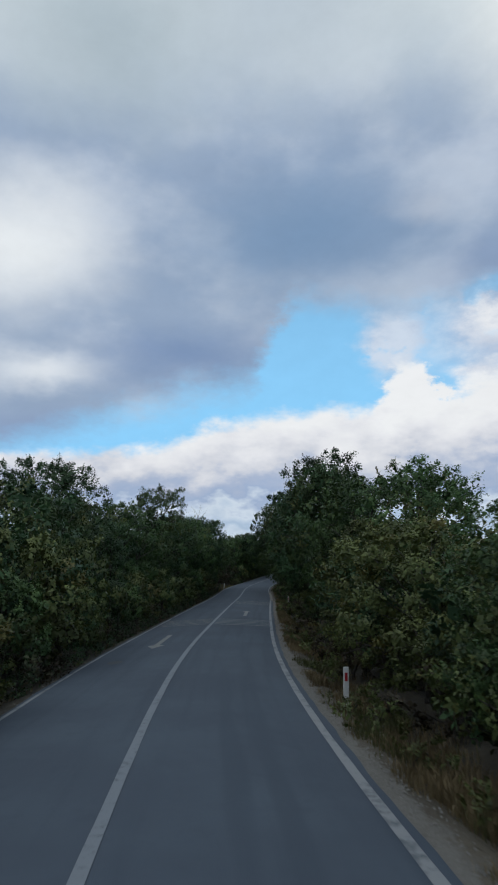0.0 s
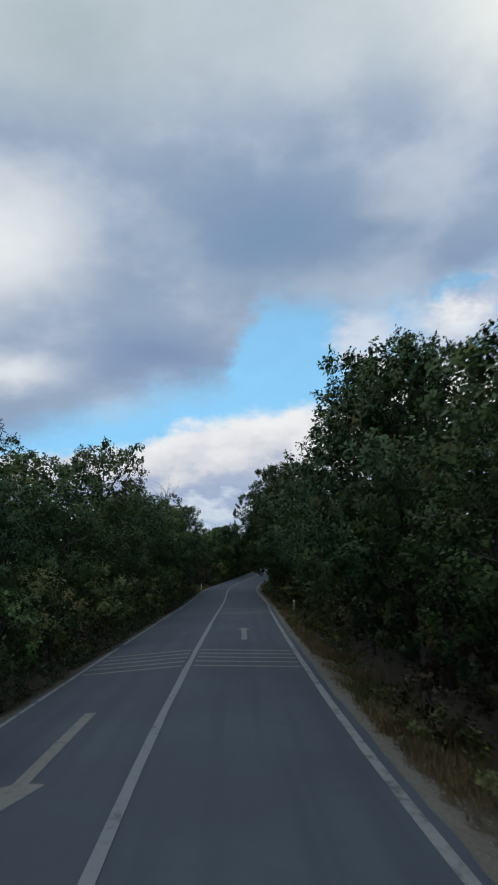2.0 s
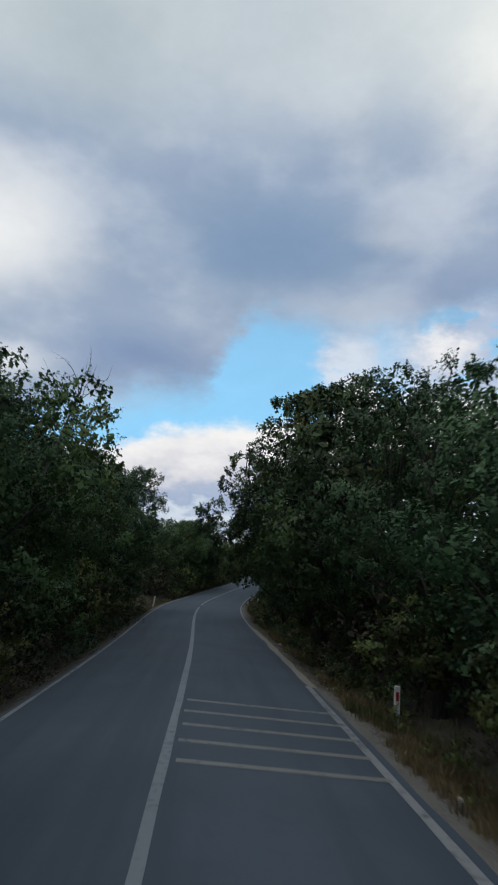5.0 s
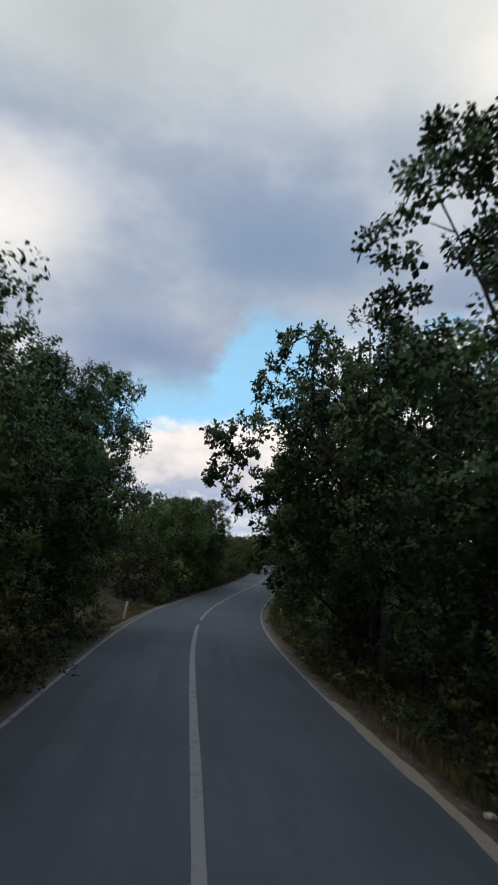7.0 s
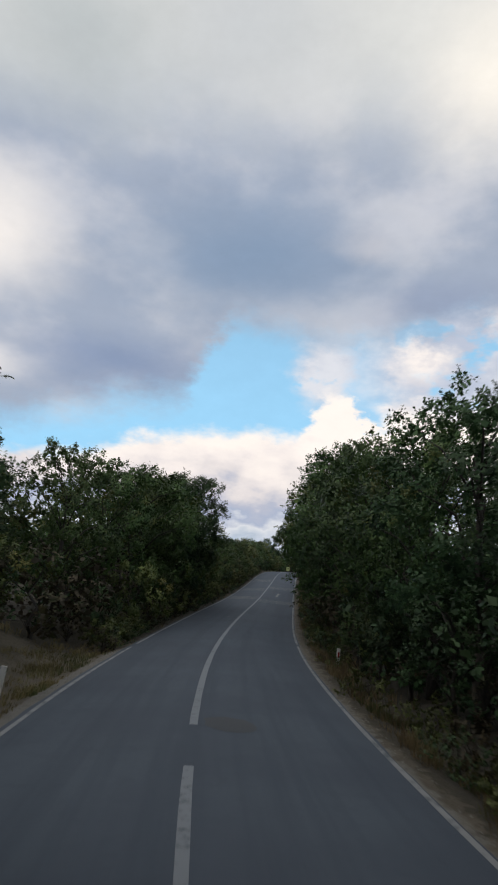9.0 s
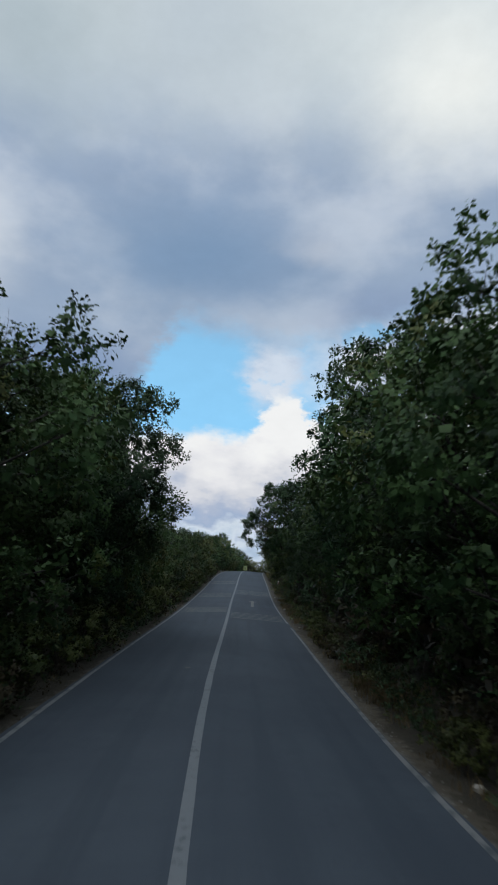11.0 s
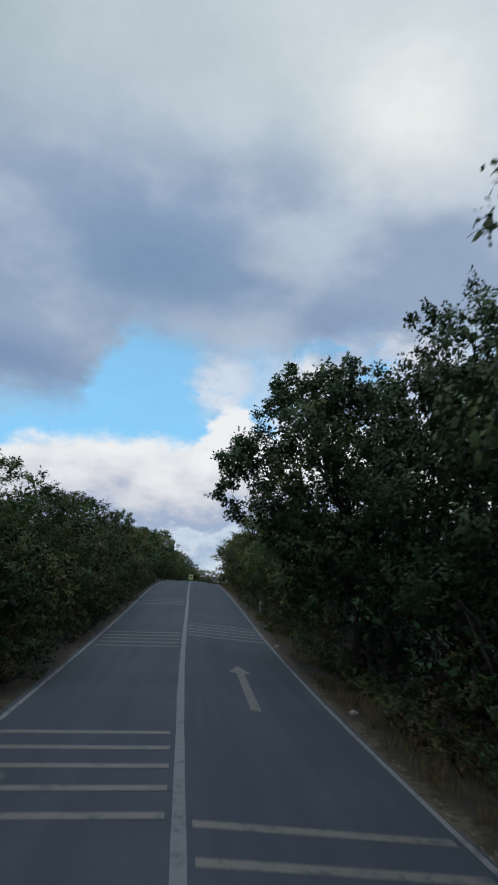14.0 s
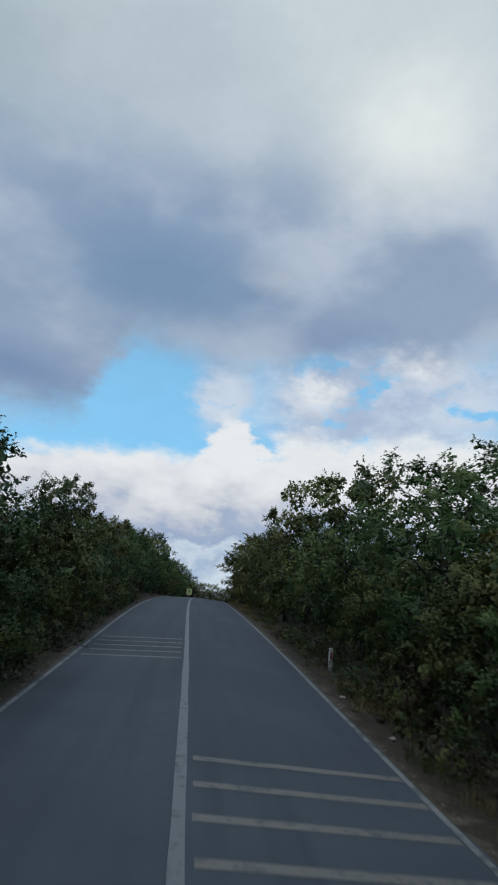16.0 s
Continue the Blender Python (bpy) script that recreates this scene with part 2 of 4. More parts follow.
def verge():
    """Dry soil with grit along the asphalt and, under the trees, leaf litter darkened for their shade; two attributes
    say where.
    """
    m, k, b, out, pos = material("verge_ground")
    n1 = k.noise(pos, 0.6, 5, 0.6)
    n2 = k.noise(pos, 6.0, 6, 0.65, off=4.0)
    n3 = k.noise(pos, 40.0, 4, 0.7, off=8.0)
    n4 = k.noise(pos, 2.0, 5, 0.6, off=14.0)
    c = k.mix(k.ramp01(n1, 0.35, 0.65), (0.062, 0.053, 0.040, 1), (0.098, 0.084, 0.063, 1))
    c = k.mix(k.ramp01(n2, 0.5, 0.7), c, (0.035, 0.032, 0.016, 1))
    c = k.mix(k.m("MULTIPLY", k.ramp01(n3, 0.55, 0.75), 0.6), c, (0.13, 0.115, 0.09, 1))
    grains = k.n("ShaderNodeTexVoronoi")
    k.put(grains.inputs["Vector"], pos)
    grains.inputs["Scale"].default_value = 26
    grit = k.mix(k.ramp01(n4, 0.4, 0.65), (0.105, 0.100, 0.090, 1), (0.055, 0.047, 0.037, 1))
    grit = k.mix(k.m("MULTIPLY", grains.outputs[0], 0.7), (0.15, 0.145, 0.135, 1), grit)
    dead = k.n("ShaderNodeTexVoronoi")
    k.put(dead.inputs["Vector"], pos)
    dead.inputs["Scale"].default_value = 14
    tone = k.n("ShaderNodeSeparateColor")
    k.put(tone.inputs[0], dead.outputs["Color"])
    # dead leaves, with the tree shade painted into their dark ground tones
    shaded_litter = k.mix(k.ramp01(n4, 0.35, 0.65), (0.019, 0.017, 0.012, 1), (0.031, 0.027, 0.018, 1))
    shaded_litter = k.mix(k.m("MULTIPLY", tone.outputs[0], 0.45), shaded_litter, (0.052, 0.040, 0.025, 1))
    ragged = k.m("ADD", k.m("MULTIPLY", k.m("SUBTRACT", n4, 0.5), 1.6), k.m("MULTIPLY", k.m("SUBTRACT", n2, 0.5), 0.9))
    for name, colour in (("grit", grit), ("shaded_litter", shaded_litter)):
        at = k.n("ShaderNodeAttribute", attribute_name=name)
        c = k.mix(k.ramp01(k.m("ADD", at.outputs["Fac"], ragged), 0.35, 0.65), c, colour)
    k.put(b.inputs["Base Color"], c)
    b.inputs["Roughness"].default_value = 0.95
    bump(k, b, k.m("ADD", k.m("ADD", n2, k.m("MULTIPLY", n3, 0.4)), k.m("MULTIPLY", dead.outputs[0], 0.5)), 0.7, 0.05)
    return m


def leafy(name, dark, light, turned, share=0.06):
    m, k, b, out, pos = material(name)
    geo = k.n("ShaderNodeNewGeometry")
    inf = k.n("ShaderNodeObjectInfo")
    n1 = k.noise(pos, 0.7, 3, 0.5)
    rnd = geo.outputs["Random Per Island"]
    c = k.mix(k.m("ADD", k.m("MULTIPLY", rnd, 0.34), k.m("MULTIPLY", k.ramp01(n1, 0.35, 0.65), 0.66)), dark, light)
    yellow = k.m("MULTIPLY", k.ramp01(k.m("ADD", k.noise(pos, 0.45, 3, 0.5, off=20.0), k.m("MULTIPLY", rnd, 0.12)), 0.66 - share, 0.76 - share), 0.8)
    c = k.mix(yellow, c, turned)
    hs = k.n("ShaderNodeHueSaturation")
    k.put(hs.inputs["Hue"], k.m("ADD", 0.485, k.m("MULTIPLY", inf.outputs["Random"], 0.03)))
    k.put(hs.inputs["Value"], k.m("ADD", 0.74, k.m("MULTIPLY", inf.outputs["Random"], 0.52)))
    k.put(hs.inputs["Color"], c)
    k.put(b.inputs["Base Color"], hs.outputs[0])
    b.inputs["Roughness"].default_value = 0.5
    b.inputs["Specular IOR Level"].default_value = 0.2
    tr = k.n("ShaderNodeBsdfTranslucent")
    k.put(tr.inputs[0], hs.outputs[0])
    mx = k.n("ShaderNodeMixShader")
    mx.inputs[0].default_value = 0.12
    k.t.links.new(b.outputs[0], mx.inputs[1])
    k.t.links.new(tr.outputs[0], mx.inputs[2])
    k.t.links.new(mx.outputs[0], out.inputs[0])
    return m


def bark(name, a, c2):
    m, k, b, out, pos = material(name)
    st = k.n("ShaderNodeMapping")
    k.put(st.inputs[0], pos)
    st.inputs["Scale"].default_value = (9, 9, 1.6)
    n1 = k.noise(st.outputs[0], 2.0, 6, 0.65)
    k.put(b.inputs["Base Color"], k.mix(k.ramp01(n1, 0.35, 0.65), a, c2))
    b.inputs["Roughness"].default_value = 0.9
    bump(k, b, n1, 0.9, 0.03)
    return m


def plain(name, c, rough=0.6, metal=0.0, dirt=0.35, dirt_col=(0.12, 0.10, 0.08, 1)):
    m, k, b, out, pos = material(name)
    n1 = k.noise(pos, 9.0, 5, 0.65)
    n2 = k.noise(pos, 60.0, 3, 0.6, off=3.0)
    f = k.m("MULTIPLY", k.ramp01(k.m("ADD", k.m("MULTIPLY", n1, 0.8), k.m("MULTIPLY", n2, 0.2)), 0.5, 0.75), dirt)
    k.put(b.inputs["Base Color"], k.mix(f, c, dirt_col))
    b.inputs["Roughness"].default_value = rough
    b.inputs["Metallic"].default_value = metal
    bump(k, b, n2, 0.15, 0.003)
    return m


ASPHALT = asphalt()
WHITE = paint("worn_white_road_paint", (0.148, 0.167, 0.192, 1), 0.58)
BAR = paint("worn_yellowed_bar_paint", (0.150, 0.152, 0.145, 1), 0.56)
EDGE = paint("dusty_edge_paint", (0.20, 0.212, 0.225, 1), 0.54, 4.0)
CRUMBLED = plain("pale_gritty_edge", (0.20, 0.19, 0.17, 1), 0.95, 0, 0.8, (0.07, 0.065, 0.055, 1))
VERGE = verge()
OAK = leafy("oak_leaves", (0.020, 0.040, 0.015, 1), (0.106, 0.172, 0.058, 1), (0.14, 0.14, 0.04, 1), 0.0)
OLIVE = leafy("olive_scrub_leaves", (0.036, 0.049, 0.016, 1), (0.162, 0.192, 0.064, 1), (0.17, 0.145, 0.045, 1), 0.04)
BLUISH = leafy("dark_oak_leaves", (0.015, 0.034, 0.016, 1), (0.080, 0.142, 0.060, 1), (0.09, 0.105, 0.036, 1), -0.04)
BROWN = leafy("dry_brown_leaves", (0.030, 0.025, 0.016, 1), (0.078, 0.062, 0.036, 1), (0.045, 0.055, 0.022, 1))
STRAW = leafy("dry_grass", (0.085, 0.066, 0.036, 1), (0.25, 0.195, 0.105, 1), (0.060, 0.080, 0.028, 1), 0.10)
BARK = bark("oak_bark", (0.022, 0.018, 0.014, 1), (0.060, 0.052, 0.045, 1))
DEADWOOD = bark("grey_dead_wood", (0.055, 0.05, 0.045, 1), (0.12, 0.11, 0.10, 1))
POST_WHITE = plain("post_white_plastic", (0.62, 0.62, 0.60, 1), 0.5)
POST_RED = plain("post_red_reflector", (0.35, 0.02, 0.025, 1), 0.3, 0, 0.1)
PEBBLE = plain("grey_gravel_stone", (0.17, 0.165, 0.155, 1), 0.95, 0, 0.6, (0.09, 0.08, 0.065, 1))
STONE = plain("pale_limestone", (0.30, 0.285, 0.255, 1), 0.9, 0, 0.7, (0.13, 0.11, 0.085, 1))
SIGN_FACE = plain("sign_yellow_green_sheet", (0.50, 0.56, 0.22, 1), 0.4, 0, 0.15)
SIGN_MARK = plain("sign_dark_print", (0.05, 0.05, 0.05, 1), 0.5, 0, 0.05)
STEEL = plain("galvanised_steel", (0.40, 0.41, 0.42, 1), 0.45, 0.8, 0.3)

# ---------------------------------------------------------------- mesh helpers


def mesh(name, verts, faces, mats):
    me = bpy.data.meshes.new(name)
    me.from_pydata([tuple(v) for v in verts], [], faces)
    for m in (mats if isinstance(mats, (list, tuple)) else [mats]):
        me.materials.append(m)
    me.update()
    return me


def part(name, me, parent, label="", at=None):
    ob = new(name, me)
    ob.parent = parent
    if at is not None:
        ob.matrix_basis = at
    if label:
        tagged(ob, label)
    return ob


def bm_mesh(name, bm, mats, smooth_on=True):
    me = bpy.data.meshes.new(name)
    bmesh.ops.recalc_face_normals(bm, faces=bm.faces)
    bm.to_mesh(me)
    bm.free()
    for m in (mats if isinstance(mats, (list, tuple)) else [mats]):
        me.materials.append(m)
    if smooth_on:
        me.polygons.foreach_set("use_smooth", [True] * len(me.polygons))
    return me


def strip(name, y0, y1, o0, o1, lift, mat, step=1.0, ragged=0.0, thick=0.0, narrow=0.0):
    """A ribbon that follows the road between two offsets."""
    n = max(1, int((y1 - y0) / step))
    cuts = 6 if abs(o1 - o0) > 2 else 1
    V, Fc, lane = [], [], []
    for i in range(n + 1):
        y = y0 + (y1 - y0) * i / n
        for j in range(cuts + 1):
            o = o0 + (o1 - narrow * smooth(54, 64, y) - o0) * j / cuts
            if ragged and j in (0, cuts):
                o += ragged * noise.noise(Vector((y * 0.6, o * 9, 1))) + 0.4 * ragged * noise.noise(Vector((y * 2.2, o * 9, 3)))
            V.append(on_road(y, o, lift))
            lane.extend((o, y, 0.0))
    k = cuts + 1
    for i in range(n):
        for j in range(cuts):
            Fc.append((i * k + j, i * k + j + 1, (i + 1) * k + j + 1, (i + 1) * k + j))
    if thick:
        b = len(V)
        for i in range(n + 1):
            for j in (0, cuts):
                V.append(V[i * k + j] - Vector((0, 0, thick)))
                lane.extend(lane[3 * (i * k + j):3 * (i * k + j) + 3])
        for i in range(n):
            Fc.append((i * k, (i + 1) * k, b + 2 * (i + 1), b + 2 * i))
            Fc.append((i * k + cuts, b + 2 * i + 1, b + 2 * (i + 1) + 1, (i + 1) * k + cuts))
    me = mesh(name, V, Fc, mat)
    me.attributes.new("lane", "FLOAT_VECTOR", "POINT").data.foreach_set("vector", lane)
    return me


# ---------------------------------------------------------------- ground and road
def build_ground():
    ys = [-3000, -1500, -700, -300, -150, -80, -50] + [-30 + 1.5 * i for i in range(200)] + [275, 300, 330, 380, 450, 600, 900, 1500, 3000]
    side = [2.6, 3.0, 3.2, 3.35, 3.6, 3.9, 4.2, 4.6, 5.0, 5.5, 6.2, 7.0, 8.0, 9.5, 12, 16, 22, 32, 50, 90, 180, 400, 900, 2500]
    offs = [-s for s in reversed(side)] + [0] + side
    V, Fc, grit, shaded_litter = [], [], [], []
    for y in ys:
        for o in offs:
            x = road_x(y) + o
            V.append((x, y, ground_z(x, y)))
            # past wood metres the ground turns to the leaf cover painted dark for shade
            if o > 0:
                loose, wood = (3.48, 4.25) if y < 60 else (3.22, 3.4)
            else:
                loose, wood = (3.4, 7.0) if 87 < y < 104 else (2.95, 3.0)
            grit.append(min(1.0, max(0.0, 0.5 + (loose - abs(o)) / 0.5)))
            shaded_litter.append(min(1.0, max(0.0, 0.5 + (abs(o) - wood) / 0.8)) if abs(o) < 120 else 0.3)
    k = len(offs)
    for i in range(len(ys) - 1):
        for j in range(k - 1):
            Fc.append((i * k + j, i * k + j + 1, (i + 1) * k + j + 1, (i + 1) * k + j))
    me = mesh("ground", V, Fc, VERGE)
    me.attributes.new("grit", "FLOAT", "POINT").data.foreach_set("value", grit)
    me.attributes.new("shaded_litter", "FLOAT", "POINT").data.foreach_set("value", shaded_litter)
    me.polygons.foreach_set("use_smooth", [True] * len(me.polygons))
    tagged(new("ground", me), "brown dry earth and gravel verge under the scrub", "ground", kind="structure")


build_ground()
road = tagged(new("road", strip("road", -30, 285, -2.92, 3.17, 0.0, ASPHALT, 0.5, 0.05, 0.09, 0.12)), "narrow dark grey two-lane asphalt road, slightly crowned", "road", kind="structure")


def line(name, label, o0, o1, runs, mat):
    for a, b in runs:
        ob = new(name, strip(name, a, b, o0, o1, 0.004, mat, 0.8, 0.012))
        tagged(ob, label, "road marking", "painted lines along the road", "structure")


line("centre_line", "solid worn white centre line on the asphalt", -0.068, 0.068, [(-20, 90.4), (92.7, 230)], WHITE)
line("edge_line", "worn white edge line beside the gravel shoulder", 2.90, 3.04, [(-20, 59.5)], EDGE)
line("edge_line", "thin dusty white edge line, worn away in places", 2.925, 3.015, [(76.5, 108), (108.4, 132.0), (134.0, 230)], EDGE)
for a, b in ((59.3, 76.7),):
    tagged(new("road_edge", strip("road_edge", a, b, 2.94, 3.16, 0.005, CRUMBLED, 0.3, 0.09)), "pale crumbling asphalt edge with dust and grit", "road edge", kind="structure")
line("edge_line", "worn white edge line beside overgrown scrub", -2.84, -2.75, [(-20, 39), (40, 104), (105, 230)], EDGE)


def bars(first, gap, count, o0, o1, skew=0.0):
    for i in range(count):
        y = first + gap * i
        cols = [o0 + (o1 - o0) * j / 4 for j in range(5)]
        V = [on_road(y + dy + skew * abs(o), o + 0.01 * math.sin(9 * y), 0.004) for dy in (-0.02, 0.16) for o in cols]
        ob = new("rumble_bar", mesh("rumble_bar", V, [(j, j + 1, j + 6, j + 5) for j in range(4)], BAR))
        tagged(ob, "thin pale transverse warning bar painted across the lane", "road marking", "transverse bars across the lane", "structure")


bars(33.35, 0.80, 5, 0.14, 2.85)
bars(33.35, 0.80, 5, -2.65, -0.14)
bars(51.9, 1.05, 5, 0.14, 2.95)
bars(134.7, 0.83, 5, 0.14, 2.85, 0.08)
bars(138.2, 0.81, 5, -2.6, -0.14)
bars(154.3, 0.94, 5, 0.14, 2.9, 0.1)
bars(151.2, 0.83, 5, -2.6, -0.14)
bars(166.2, 0.95, 5, -2.6, -0.14)


def arrow(y0, length, off, half, flip=False, lean=0.0):
    """Straight-on lane arrow: a shaft and a broad head."""
    sgn = -1 if flip else 1
    prof = [(-0.10, 0), (0.10, 0), (0.10, 0.78), (half, 0.80), (0.0, 1.0), (-half, 0.80), (-0.10, 0.78)]
    V = [on_road(y0 + sgn * length * v, off + u + lean * (1 - v), 0.004) for u, v in prof]
    Fc = [(0, 1, 2, 6), (6, 2, 3, 4), (6, 4, 5)]
    if flip:
        Fc = [tuple(reversed(f)) for f in Fc]
    ob = new("road_arrow", mesh("road_arrow", V, Fc, BAR))
    tagged(ob, "worn pale lane arrow painted on the asphalt", "road marking", "lane arrows", "structure")


arrow(39.5, 4.6, 1.45, 0.26)
arrow(28.5, 5.0, -1.35, 0.32, True)
arrow(143.7, 5.2, 1.46, 0.28, False, -0.06)

# ---------------------------------------------------------------- plants


def tube(bm, pts, radii, sides=6):
    rings = []
    for i, (p, r) in enumerate(zip(pts, radii)):
        d = (pts[min(i + 1, len(pts) - 1)] - pts[max(i - 1, 0)]).normalized()
        u = d.cross(Vector((0.3, 1, 0.2))).normalized()
        v = d.cross(u)
        rings.append([bm.verts.new(p + (u * math.cos(a) + v * math.sin(a)) * r) for a in (2 * math.pi * k / sides for k in range(sides))])
    for a, b in zip(rings, rings[1:]):
        for k in range(sides):
            bm.faces.new((a[k], a[(k + 1) % sides], b[(k + 1) % sides], b[k]))
    bm.faces.new(list(reversed(rings[0])))
    bm.faces.new(rings[-1])


def unit(v):
    return v / (np.linalg.norm(v, axis=-1, keepdims=True) + 1e-9)


def foliage(name, rng, centres, radii, leaf, mat, tufts=8, per=33, shoots=0.25, backing=8, core=16, rich=False, airy=(), hub=0.45, squash=0.9):
    """A crown of leaf clumps. Every clump carries tufts on its outer side, every tuft a shell of small leaves and
    a few leafy shoots that stick out; broader leaf sprays close the inside."""
    C, R = np.array(centres), np.array(radii)
    mid = np.array((C[:, 0].mean(), C[:, 1].mean(), C[:, 2].min() + hub * np.ptp(C[:, 2])))
    out = unit((C - mid) * np.array((1, 1, 0.8)))
    V, Fc, N = [], [], []
    nv = 0

    def put(p, along, face, size, broad, lobed=False):
        """One leaf at each p: it grows along its axis and its shading normal is given."""
        nonlocal nv
        n = len(p)
        side = unit(np.cross(along, face + rng.normal(size=(n, 3)) * 0.35))
        s_ = (size * rng.uniform(0.7, 1.2, n))[:, None]
        w_ = s_ * broad * rng.uniform(0.40, 0.56, n)[:, None] * 0.5
        droop = np.array((0, 0, -0.12)) * s_
        if lobed:
            q = np.stack((p, p + along * s_ * 0.36 + side * w_ * 0.8, p + along * s_ * 0.78 + side * w_, p + along * s_ + droop, p + along * s_ * 0.78 - side * w_, p + along * s_ * 0.36 - side * w_ * 0.8), axis=1)
            faces = [(0, 1, 2, 3), (0, 3, 4, 5)]
        else:
            q = np.stack((p, p + along * s_ * 0.62 + side * w_, p + along * s_ + droop, p + along * s_ * 0.62 - side * w_), axis=1)
            faces = [(0, 1, 2, 3)]
        k = q.shape[1]
        V.append(q.reshape(-1, 3))
        N.append(np.repeat(unit(face), k, axis=0))
        base = nv + k * np.arange(n)
        for f in faces:
            Fc.append(base[:, None] + np.array(f))
        nv += k * n

    # tufts on the outer side of the clumps
    tc = np.repeat(np.arange(len(C)), tufts)
    d = unit(rng.normal(size=(len(tc), 3)) + 0.75 * out[tc] + np.array((0, 0, 0.3)))
    T = C[tc] + d * (R[tc] * rng.uniform(0.5, 0.94, len(tc)))[:, None] * np.array((1, 1, squash))
    r = R[tc] * rng.uniform(0.24, 0.40, len(tc))
    # shells of small leaves
    tl = np.repeat(np.arange(len(T)), per)
    e = unit(rng.normal(size=(len(tl), 3)) + 0.7 * d[tl] + np.array((0, 0, 0.25)))
    p = T[tl] + e * (r[tl] * rng.uniform(0.45, 1.0, len(tl)))[:, None]
    along = unit(rng.normal(size=e.shape) * 0.75 + e * 0.55 + np.array((0, 0, -0.2)))
    face = unit(e * 0.55 + d[tl] * 0.4 + out[tc[tl]] * 0.6 + np.array((0, 0, 0.25)))
    put(p, along, face, leaf, 1.4, rich)
    # leafy shoots
    ts = np.repeat(np.arange(len(T)), 2)[rng.random(2 * len(T)) < shoots]
    ax = unit(rng.normal(size=(len(ts), 3)) * 0.45 + d[ts] + np.array((0, 0, 0.4)))
    long_ = rng.uniform(1.0, 2.2, len(ts)) * leaf
    for j in range(9):
        f = (j + 0.5) / 9
        p = T[ts] + ax * (r[ts] * 0.85 + long_ * f)[:, None]
        along = unit(rng.normal(size=ax.shape) * 0.6 + ax * (0.5 + 0.6 * f))
        put(p, along, unit(ax + d[ts] * 0.6 + np.array((0, 0, 0.3))), leaf * (1.0 - 0.25 * f), 1.2, rich)
    # broad sprays behind the leaves, and the dark middle of the crown
    solid = np.ones(len(C), bool)
    for i in airy:
        solid[i] = False
    tb = np.repeat(np.arange(len(T)), backing)
    tb = tb[solid[tc[tb]] | (rng.random(len(tb)) < 0.3)]
    e = unit(rng.normal(size=(len(tb), 3)) * 0.8 + d[tb])
    p = T[tb] + e * (r[tb] * rng.uniform(0.1, 0.62, len(tb)))[:, None]
    put(p, unit(rng.normal(size=e.shape) + np.array((0, 0, -0.2))), unit(e * 0.6 + d[tb] * 0.6 + out[tc[tb]] * 0.7), leaf * 1.7, 1.3)
    kc = np.repeat(np.arange(len(C))[solid], core)
    if len(kc):
        e = unit(rng.normal(size=(len(kc), 3)))
        p = C[kc] + e * (R[kc] * rng.uniform(0.0, 0.42, len(kc)))[:, None]
        put(p, unit(rng.normal(size=e.shape)), unit(e + out[kc]), leaf * 2.0, 1.6)
    me = mesh(name, np.concatenate(V).tolist(), np.concatenate(Fc).tolist(), [mat])
    me.polygons.foreach_set("use_smooth", [True] * len(me.polygons))
    me.normals_split_custom_set_from_vertices(np.concatenate(N).tolist())
    return me


